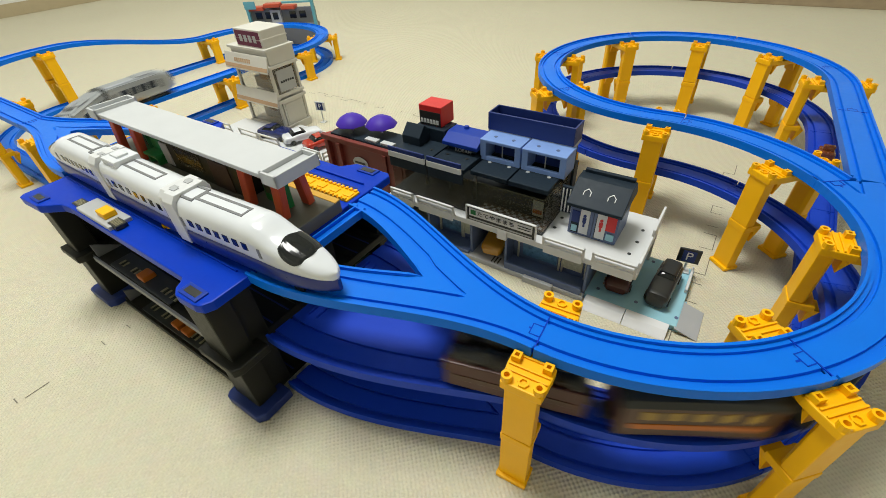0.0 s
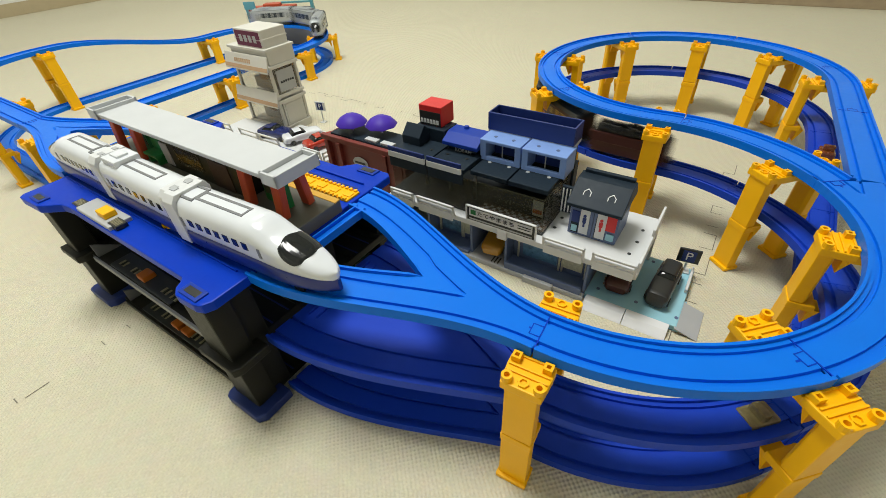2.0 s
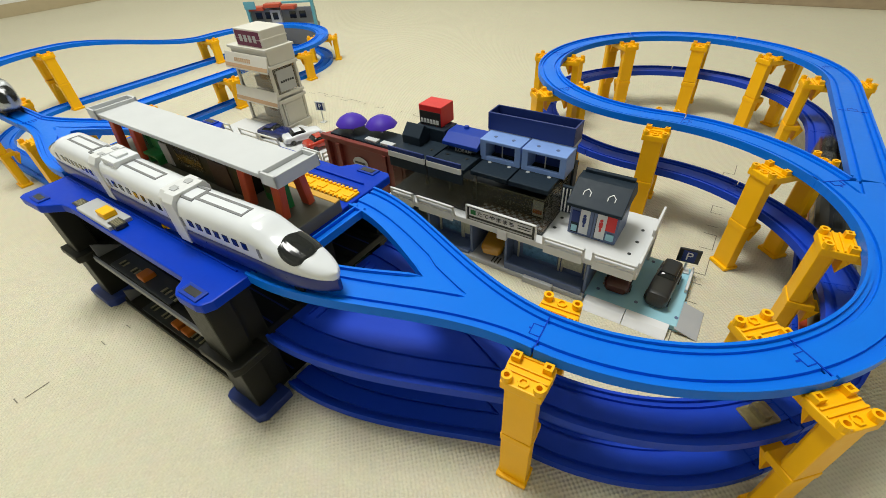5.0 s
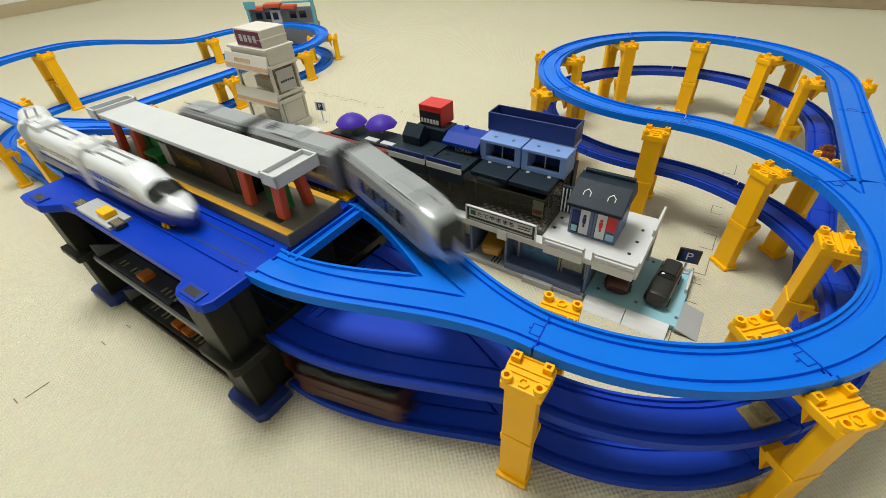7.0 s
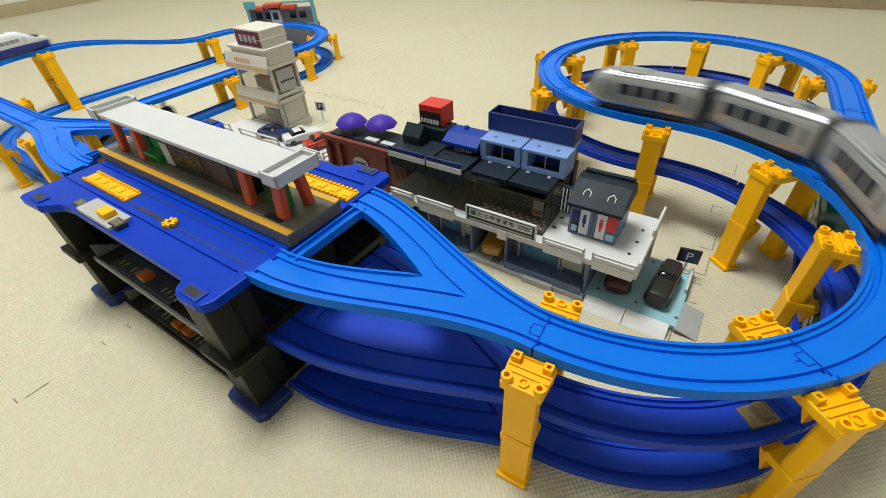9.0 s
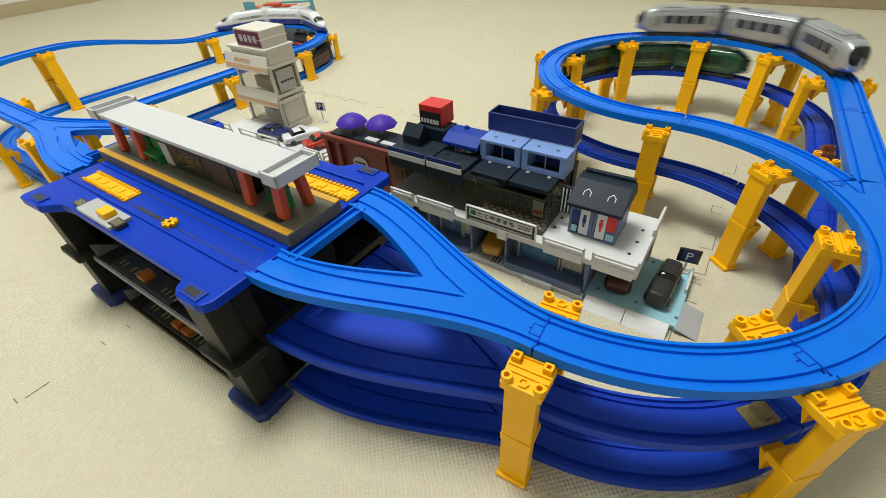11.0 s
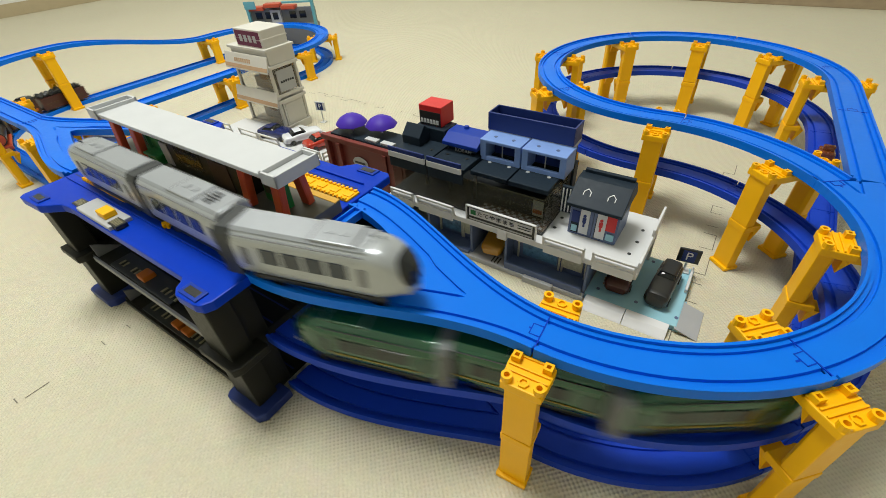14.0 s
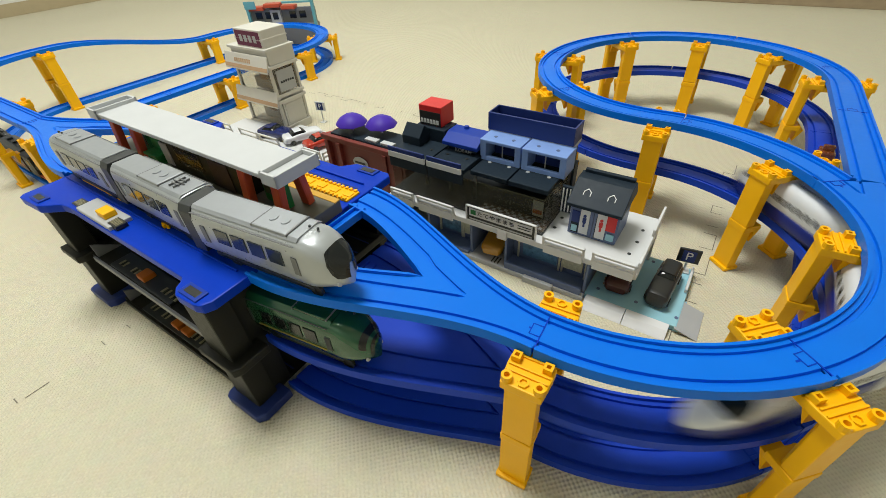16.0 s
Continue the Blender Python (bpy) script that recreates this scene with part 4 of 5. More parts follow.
    piece(t, "platform", PLATFORM, (-SL + 0.012, -0.036, ZD - 0.001, 0.002, 0.034, zp), 0.0015, "grey-brown platform block")
    for n in (-0.036, 0.026):
        piece(t, "platform_edge", YELLOWEDGE, (-SL + 0.012, n, zp - 0.0008, 0.002, n + 0.008, zp + 0.0008), 0.0005, "ochre yellow platform edge")
    # shelter
    for x in (-0.335, -0.285, -0.074, -0.024):
        for sg, lean in ((-1, 6), (1, -6)):
            bm = B()
            prism(bm, [(-0.0062, -0.0042), (0.0062, -0.0042), (0.0062, 0.0042), (-0.0062, 0.0042)], 0, 0.048, 0.002)
            o = part("pillar", bm, RED, t, "brick red pillar")
            o.matrix_basis = pose(x, -0.001 + sg * 0.016, zp, -lean)
    zr = zp + 0.0455
    for n in (0.0,):
        for x0, x1 in ((-0.325, -0.295), (-0.064, -0.034)):
            piece(t, "poster_panel", GREENP, (x0 - 0.003, n - 0.003, zp, x1 + 0.003, n + 0.003, zr - 0.004), 0.0008, "green poster panel")
            piece(t, "poster", POSTER, (x0, n - 0.0036, zp + 0.010, x1, n + 0.0036, zr - 0.010), 0.0002, "dark patterned poster")
        piece(t, "kiosk_wall", OLIVEDARK, (-0.235, -0.012, zp, -0.085, 0.012, zr - 0.006), 0.001)
        piece(t, "kiosk_window", SMOKE, (-0.205, -0.0132, zp + 0.012, -0.155, 0.0132, zr - 0.012), 0.0004)
        piece(t, "poster", LAMPGREY, (-0.238, -0.0128, zp + 0.004, -0.222, 0.0128, zr - 0.014), 0.0004)
        piece(t, "kiosk_door", BROWNP, (-0.140, -0.0130, zp + 0.001, -0.105, 0.0130, zr - 0.012), 0.0004)
    piece(t, "bench_seat", GREENP, (-0.275, -0.020, zp + 0.010, -0.245, -0.004, zp + 0.0135), 0.0012, "green bench")
    piece(t, "bench_back", GREENP, (-0.275, -0.006, zp + 0.010, -0.245, -0.003, zp + 0.026), 0.0012)
    piece(t, "bench_leg", GREENP, (-0.272, -0.018, zp, -0.268, -0.006, zp + 0.011), 0.0006)
    piece(t, "bench_leg", GREENP, (-0.252, -0.018, zp, -0.248, -0.006, zp + 0.011), 0.0006)
    piece(t, "drain", BLACK, (-0.045, -0.026, zp, -0.020, -0.018, zp + 0.0006), 0)
    piece(t, "roof", OFFWHITE, (-0.360, -0.024, zr, -0.006, 0.024, zr + 0.005), 0.0012, "cream white flat roof")
    for x0, x1 in ((-0.026, -0.004), (-0.362, -0.340)):
        for b in ((x0, -0.026, x1, -0.0235), (x0, 0.0235, x1, 0.026), (x0, -0.026, x0 + 0.0025, 0.026), (x1 - 0.0025, -0.026, x1, 0.026)):
            piece(t, "roof_rim", OFFWHITE, (b[0], b[1], zr - 0.003, b[2], b[3], zr + 0.0095), 0.0006)


PAPERDIM = material("worn_sticker", (0.30, 0.27, 0.16), 0.5, var=0.4, scale=300)
YELLOWEDGE = material("ochre_edge", (0.62, 0.33, 0.02), 0.45)
POSTER = material("poster_print", (0.05, 0.07, 0.03), 0.3, var=0.8, scale=260)
OLIVEDARK = material("olive_dark", (0.022, 0.026, 0.014), 0.4, var=0.4, scale=90, spec=0.3)
BROWNP = material("brown_panel", (0.05, 0.028, 0.018), 0.5)
station()

# piers of the left part: the two long straights and the far bend
for w, v, h in ((UW, 0.395, TOP - 0.0105),):
    p = wv(w, v)
    pier(p.x, p.y, PHI + 90, h)
for w, v, hd in ((UW, 0.835, 90), (PW, 0.610, 90), (PW, 0.40, 90), (PW - 0.005, 0.845, 90), (1.138, 1.002, -48)):
    p = wv(w, v)
    pier(p.x, p.y, PHI + hd, MID - 0.0105, "short yellow plastic toy track pier with studded caps")
for w, v, hd in ((0.872, 0.190, 0), (1.10, 0.186, 0), (0.735, V0 + 0.062, 0)):
    p = lift(wv(w, v, TOP))
    pier(p[0], p[1], PHI + hd, p[2] - 0.0105)
p = lift(wv(0.90, 0.206, MID))
pier(p[0], p[1], PHI, p[2] - 0.0105, "short yellow plastic toy track pier with studded caps")


# ---- far red station ----
def far_station():
    m = Matrix.Translation(wv(1.424, 1.094)) @ pose(0, 0, 0, 0, 0, PHI + 29.7)
    t = thing("far_station", m, "small grey toy station with red roof and cyan posts", "toy station")
    piece(t, "base", MIDGREY, (-0.100, -0.010, 0.0, 0.100, 0.035, 0.066), 0.001)
    piece(t, "back_wall", MIDGREY, (-0.100, 0.012, 0.066, 0.100, 0.020, 0.116), 0.001, "grey back wall with windows")
    for x in (-0.075, -0.045, 0.03, 0.06):
        piece(t, "window", WINDOW, (x - 0.010, 0.0108, 0.082, x + 0.010, 0.0125, 0.104), 0.0004)
    piece(t, "booth", LAMPGREY, (-0.035, 0.0, 0.066, -0.004, 0.014, 0.112), 0.001)
    piece(t, "booth_window", WINDOW, (-0.028, -0.001, 0.082, -0.012, 0.0005, 0.104), 0.0003)
    for x0, x1, z in ((-0.098, -0.050, 0.112), (-0.048, 0.002, 0.120), (0.004, 0.046, 0.113)):
        piece(t, "roof", RED, (x0, -0.010, z, x1, 0.024, z + 0.012), 0.002, "red plastic roof")
    for x in (-0.102, 0.096):
        piece(t, "post", PALEGREEN, (x, -0.012, 0.0, x + 0.008, 0.0, 0.140), 0.001, "pale cyan post")
    piece(t, "sign_board", PALEGREEN, (-0.104, -0.013, 0.118, -0.070, -0.008, 0.142), 0.001, "pale cyan sign board")
    piece(t, "beam", PALEGREEN, (0.01, -0.010, 0.132, 0.100, -0.004, 0.138), 0.001)
    t.scale = (1.18, 1.0, 1.0)


far_station()


# ---- toy cars ----
def toy_car(s, n, z, turn, l, w, h, paint, label, kind="sedan"):
    t = thing("toy_car", STM @ pose(s, n, z, 0, 0, turn), label, "toy car", "parked toy cars")
    rings = []
    for i in range(25):
        k = i / 24
        x = l * (k - 0.5)
        e = min(1.0, min(k, 1 - k) / 0.10)
        hw = w / 2 * (0.74 + 0.26 * math.sqrt(max(0, 1 - (1 - e) ** 2)))
        if kind == "van":
            top = 0.62 + 0.06 * math.sin(k * 3.1)
        else:
            top = 0.50 + 0.14 * math.sin(math.pi * k) + (0.05 if k < 0.12 else 0)
        top *= 0.72 + 0.28 * math.sqrt(max(0, 1 - (1 - e) ** 2))
        rings.append(section(x, hw, 0.0035, 0.0035 + h * top, 4.5, 20))
    part("body", loft(rings), paint, t, smooth=0.6)
    cab = []
    a, b = (-0.46, 0.20) if kind == "van" else (-0.36, 0.20)
    for i in range(13):
        k = i / 12
        x = l * (a + (b - a) * k)
        up = min(1, k / 0.22) if kind != "van" else min(1, k / 0.08)
        dn = min(1, (1 - k) / 0.38)
        q = smooth(min(up, 1)) * smooth(min(dn, 1))
        cab.append(section(x, w / 2 * (0.93 - 0.14 * q), h * 0.44, h * 0.50 + h * 0.48 * q, 3.6, 20))
    part("cabin", loft(cab), WINDOW, t, "dark glazed cabin", smooth=0.6)
    roof = []
    for i in range(7):
        k = i / 6
        x = l * (a + (b - a) * ((0.12 if kind == "van" else 0.26) + (0.56 if kind == "van" else 0.34) * k))
        roof.append(section(x, w / 2 * 0.70, h * 0.93, h * 1.0, 3.0, 12))
    part("roof", loft(roof), paint, t, smooth=0.6)
    bm = B()
    cyl(bm, 0, 0, -0.0022, 0.0022, h * 0.20, None, 16, pose(0, 0, 0, 90))
    first = None
    for x in (-0.31, 0.31):
        for sg in (-1, 1):
            m = pose(l * x, sg * (w / 2 - 0.0012), h * 0.20)
            if first is None:
                first = part("wheel", bm, BLACK, t)
                first.matrix_basis = m
            else:
                again(first, m, t)
    for sg in (-1, 1):
        piece(t, "headlight", OFFWHITE, (l * 0.46, sg * w * 0.30 - 0.0022, h * 0.36, l * 0.487, sg * w * 0.30 + 0.0022, h * 0.44), 0.0006)
        piece(t, "tail_light", RED, (-l * 0.487, sg * w * 0.30 - 0.0022, h * 0.40, -l * 0.462, sg * w * 0.30 + 0.0022, h * 0.47), 0.0005)
    piece(t, "number_plate", OFFWHITE, (l * 0.478, -0.0045, h * 0.20, l * 0.492, 0.0045, h * 0.29), 0.0002)
    piece(t, "number_plate", OFFWHITE, (-l * 0.492, -0.0045, h * 0.22, -l * 0.478, 0.0045, h * 0.31), 0.0002)
    return t


toy_car(0.306, 0.235, 0.0085, -94, 0.072, 0.0255, 0.028, BLACK, "glossy black toy van parked on the cyan plate", "van")
toy_car(0.258, 0.236, 0.0085, -88, 0.074, 0.030, 0.024, BROWNCAR, "dark maroon toy car in the shaded bay")
toy_car(0.090, 0.222, 0.0085, -80, 0.072, 0.030, 0.024, YELLOWCAR, "yellow toy taxi in the ground floor bay")
toy_car(-0.484, 0.304, 0.013, 8, 0.082, 0.036, 0.024, BLUECAR, "dark blue toy sports car beside the white fence")
toy_car(-0.421, 0.320, 0.013, 66, 0.080, 0.034, 0.025, WHITECAR, "white toy sports car on the parking plate")
toy_car(-0.362, 0.322, 0.013, 72, 0.080, 0.034, 0.025, REDCAR, "red toy sports car beside the brown building")


# ---- toy town ----
def hole_dots(t, spots, z, r=0.0022, mat=None):
    bm = B()
    cyl(bm, 0, 0, 0, 0.0005, r, None, 10)
    first = None
    for x, y in spots:
        if first is None:
            first = part("peg_hole", bm, mat or DARKGREY, t)
            first.matrix_basis = pose(x, y, z)
        else:
            again(first, pose(x, y, z), t)


def rail_fence(t, x0, x1, y, z, h=0.020, mat=None, along_y=False):
    """A rounded white fence panel with two slots."""
    mat = mat or GREYW
    l = x1 - x0
    for b in ((0, l, 0, 0.0035), (0, l, h * 0.45, h * 0.45 + 0.003), (0, l, h - 0.0035, h), (0, 0.003, 0, h), (l - 0.003, l, 0, h)):
        bm = B()
        box(bm, b[0], -0.0015, b[2], b[1], 0.0015, b[3], 0.0008)
        o = part("fence_bar", bm, mat, t)
        o.matrix_basis = pose(x0, y, z, 8, 0, 90 if along_y else 0) if not along_y else pose(y, x0, z, 0, 0, 90)


def cyan_plate():
    t = thing("parking_plate", STM, "pale cyan plastic parking plate with white ramp", "toy parking")
    piece(t, "plate", CYAN, (0.228, 0.184, 0.0, 0.333, 0.293, 0.008), 0.0012)
    bm = B()
    prism(bm, [(0.187, 0.0078), (0.187, 0.0), (0.164, 0.0), (0.1655, 0.0015), (0.174, 0.0068)], 0.231, 0.278, 0.0006, Matrix(((0, 0, 1, 0), (1, 0, 0, 0), (0, 1, 0, 0), (0, 0, 0, 1))))
    r = part("ramp", bm, WHITERAMP, t, "glossy white curved ramp")
    again(r, pose(0.0478, 0, 0), t)
    bm = B()
    box(bm, 0, -0.024, -0.0015, 0.026, 0.024, 0.0, 0.0006)
    o = part("side_ramp", bm, LAMPGREY, t, "pale grey side ramp")
    o.matrix_basis = pose(0.331, 0.205, 0.008, 0, 16, 0)
    piece(t, "hinge", CYAN, (0.328, 0.184, 0.0, 0.336, 0.232, 0.0065), 0.001)
    hole_dots(t, [(0.240, 0.200), (0.285, 0.200), (0.330, 0.198), (0.285, 0.284), (0.325, 0.284), (0.242, 0.284)], 0.008, 0.0022, SLATEBLUE)
    piece(t, "back_fence", GREYW, (0.329, 0.244, 0.008, 0.332, 0.291, 0.014), 0.0008)


def parking_sign(s, n, z, turn, h, face, letter, label):
    t = thing("parking_sign", STM @ pose(s, n, z, 0, 0, turn), label, "toy sign")
    bm = B()
    cyl(bm, 0, 0, 0, h, 0.0014, None, 10)
    part("pole", bm, GREYW, t)
    piece(t, "foot", GREYW, (-0.006, -0.006, 0, 0.006, 0.006, 0.002), 0.0006)
    piece(t, "board", face, (-0.0125, -0.0016, h - 0.006, 0.0125, 0.0016, h + 0.014), 0.0006)
    piece(t, "face", NAVY, (-0.0075, -0.0022, h - 0.004, 0.0075, -0.0012, h + 0.012), 0.0002, "navy panel with white letter")
    text_part("P", 0.016, letter, t, pose(0, -0.0024, h + 0.004, 90))


WHITERAMP = material("ramp_white", (0.74, 0.75, 0.77), 0.18, var=0.02, coat=0.5)
CREAM = material("tower_cream", (0.62, 0.60, 0.545), 0.45, var=0.04)
TAN = material("tan_stripe", (0.50, 0.33, 0.20), 0.5)
PICTURE = material("window_print", (0.13, 0.115, 0.085), 0.25, var=0.7, scale=120)
SHOPPIC = material("shop_print", (0.10, 0.24, 0.42), 0.3, var=0.7, scale=180)
PAPER = material("notice_paper", (0.55, 0.56, 0.44), 0.5, var=0.25, scale=300)
CHECK = material("brick_dots", (0.16, 0.11, 0.08), 0.5, var=0.3, scale=120)
cyan_plate()
parking_sign(0.321, 0.285, 0.008, 8, 0.021, BLACK, GREYW, "small black parking sign on the cyan plate")
parking_sign(-0.472, 0.425, 0.0, 12, 0.034, GREYW, GREYW, "small white and navy parking sign")


def ground_floor():
    t = thing("shop_building", STM, "slate blue toy shop block with white upper deck", "toy building")
    n0, n1 = 0.182, 0.300
    piece(t, "floor_plate", LAMPGREY, (-0.066, n0 - 0.006, 0.0, 0.228, n1, 0.007), 0.001)
    piece(t, "back_wall", SLATEBLUE, (-0.066, n1 - 0.006, 0.007, 0.228, n1, 0.058), 0.001)
    for x in (-0.066, -0.004, 0.066, 0.118, 0.224):
        piece(t, "partition", SLATEBLUE, (x, n0 + 0.002, 0.007, x + 0.0035, n1 - 0.006, 0.058), 0.0006)
    # shop fronts
    for x0, x1 in ((0.1215, 0.224), (-0.0005, 0.066)):
        piece(t, "shop_wall", SLATEBLUE, (x0, n0 + 0.022, 0.007, x1, n0 + 0.026, 0.058), 0.0006)
        piece(t, "shop_step", SLATEBLUE, (x0, n0 - 0.004, 0.007, x1, n0 + 0.022, 0.012), 0.0008)
        w = x1 - x0
        piece(t, "shop_window", SHOPPIC, (x0 + w * 0.14, n0 + 0.0205, 0.018, x0 + w * 0.60, n0 + 0.0225, 0.046), 0.0004, "blue printed shop window")
        piece(t, "notice", PAPER, (x0 + w * 0.68, n0 + 0.0205, 0.020, x0 + w * 0.92, n0 + 0.0225, 0.044), 0.0003)
        for f in (0.07, 0.62, 0.66, 0.95):
            piece(t, "mullion", PAPER, (x0 + w * f, n0 + 0.0195, 0.012, x0 + w * f + 0.0022, n0 + 0.0220, 0.054), 0.0003)
    piece(t, "counter_front", SLATEBLUE, (0.1215, n0 - 0.0045, 0.007, 0.224, n0 - 0.001, 0.017), 0.0006)
    piece(t, "kerb", LAMPGREY, (0.150, n0 - 0.010, 0.0, 0.190, n0 - 0.004, 0.009), 0.001)
    for k in range(3):
        piece(t, "floor_mark", BLACK, (0.100 + k * 0.0045, n0 - 0.002, 0.007, 0.102 + k * 0.0045, n0 + 0.010, 0.0074), 0)
    # white deck above
    piece(t, "upper_deck", GREYW, (-0.066, n0 - 0.004, 0.058, 0.279, 0.296, 0.066), 0.0012, "white plastic upper deck")
    hole_dots(t, [(0.170, 0.216), (0.170, 0.240), (0.262, 0.210), (0.264, 0.236), (0.264, 0.262)], 0.066)
    for x0, x1 in ((-0.060, -0.020), (-0.014, 0.046), (0.170, 0.221), (0.229, 0.278)):
        rail_fence(t, x0, x1, n0 - 0.003, 0.060, 0.020)
        piece(t, "fence_slab", GREYW, (x0 + 0.002, n0 - 0.0062, 0.056, x1 - 0.002, n0 - 0.0040, 0.068), 0.001)
    for b in ((0.182, 0.236), (0.240, 0.296)):
        piece(t, "side_fence", GREYW, (0.2765, b[0], 0.060, 0.2795, b[1], 0.080 if b[0] < 0.2 else 0.086), 0.001)
    for x in (0.226, 0.2755):
        piece(t, "deck_leg", SLATEBLUE if x < 0.25 else GREYW, (x, 0.284, 0.008, x + 0.0035, 0.294, 0.058), 0.0005)


def name_sign():
    t = thing("station_sign", STM @ Matrix.Translation((0.0081, 0, 0.0274)) @ Matrix.Diagonal((0.919, 1.0, 0.773, 1)), "white station name board with dark frame", "toy sign")
    y = 0.1755
    piece(t, "board", BLACK, (0.064, y, 0.054, 0.166, y + 0.003, 0.081), 0.0012)
    for b in ((0.0625, 0.0525, 0.1675, 0.0545), (0.0625, 0.0805, 0.1675, 0.0825), (0.0625, 0.0525, 0.0645, 0.0825), (0.1655, 0.0525, 0.1675, 0.0825)):
        piece(t, "frame", GREYW, (b[0], y - 0.0015, b[1], b[2], y + 0.002, b[3]), 0.0006)
    piece(t, "face", GREYW, (0.068, y - 0.0007, 0.0635, 0.162, y + 0.001, 0.0780), 0.0004)
    piece(t, "stripe", LAMPGREY, (0.068, y - 0.0006, 0.0565, 0.162, y + 0.001, 0.0590), 0.0003)
    piece(t, "green_badge", GREENP, (0.0705, y - 0.0012, 0.0670, 0.0785, y + 0.001, 0.0755), 0.0003)
    text_part("たてやままち", 0.0095, BLACK, t, pose(0.109, y - 0.0011, 0.0708, 90))
    for z in (0.0735, 0.0690):
        piece(t, "writing_bar", DARKGREY, (0.1415, y - 0.0011, z - 0.0007, 0.160, y, z + 0.0007), 0)
    piece(t, "clip", GREYW, (0.112, y - 0.002, 0.036, 0.126, y + 0.004, 0.053), 0.001)


def upper_floor():
    t = thing("arcade_block", STM, "smoked clear toy arcade with dark roof decks", "toy building")
    piece(t, "floor", DARKGREY, (-0.066, 0.192, 0.066, 0.163, 0.300, 0.069), 0.0006)
    piece(t, "front_glass", SMOKE, (-0.064, 0.1915, 0.069, 0.162, 0.1935, 0.116), 0.0004, "smoked clear front wall").visible_shadow = False
    piece(t, "side_glass", SMOKE, (0.1605, 0.1945, 0.069, 0.1630, 0.262, 0.116), 0.0004).visible_shadow = False
    piece(t, "back_wall", SLATE, (-0.066, 0.285, 0.069, 0.163, 0.300, 0.118), 0.001)
    # brick pattern floor strip inside
    cells = B()
    for i in range(18):
        for j in range(4):
            if (i + j) % 2:
                box(cells, 0.070 + i * 0.005, 0.198 + j * 0.005, 0.069, 0.0745 + i * 0.005, 0.2025 + j * 0.005, 0.0698)
    o = part("paving", cells, LAMPGREY, t, "pale paving blocks")
    o["kind"] = "stuff"
    piece(t, "paving_bed", CHECK, (0.068, 0.196, 0.0688, 0.162, 0.220, 0.0694), 0)
    piece(t, "poster", PAPER, (0.136, 0.222, 0.070, 0.150, 0.224, 0.092), 0.0003, "pale poster with orange band")
    piece(t, "poster_band", ORANGE, (0.137, 0.2214, 0.074, 0.149, 0.2222, 0.080), 0)
    for x in (-0.03, 0.01, 0.05):
        piece(t, "inner_post", MIDGREY, (x, 0.22, 0.069, x + 0.004, 0.224, 0.112), 0.0005)
    # roof decks
    for x0, x1, y0, z in ((-0.066, -0.004, 0.192, 0.126), (-0.002, 0.052, 0.192, 0.126), (0.054, 0.106, 0.206, 0.121), (0.108, 0.160, 0.206, 0.121)):
        piece(t, "roof_deck", SLATE, (x0, y0, z - 0.006, x1, 0.262, z), 0.001, "near-black slate roof deck")
        hole_dots(t, [(x0 + 0.012, y0 + 0.030), (x1 - 0.012, y0 + 0.030)], z, 0.0024, LAMPGREY if z < 0.124 else BLACK)
        if z > 0.124:
            piece(t, "roof_fascia", SLATE, (x0, y0 - 0.002, z - 0.020, x1, y0 + 0.001, z + 0.002), 0.0008)
            piece(t, "roof_rail", NAVY, (x0 + 0.001, y0 - 0.0045, z + 0.004, x1 - 0.001, y0 - 0.002, z + 0.0105), 0.0008, "translucent navy rail")
            piece(t, "fence_strip", GREYW, (x0 + 0.001, y0 - 0.0050, z - 0.004, x1 - 0.001, y0 - 0.0015, z + 0.004), 0.0008, "white railing strip")
    bm = B()
    prism(bm, [(0.222, 0.126), (0.222, 0.138), (0.236, 0.152), (0.250, 0.138), (0.250, 0.126)], -0.066, -0.036, 0.0008, Matrix(((0, 0, 1, 0), (1, 0, 0, 0), (0, 1, 0, 0), (0, 0, 0, 1))))
    part("roof_gable", bm, SLATE, t)


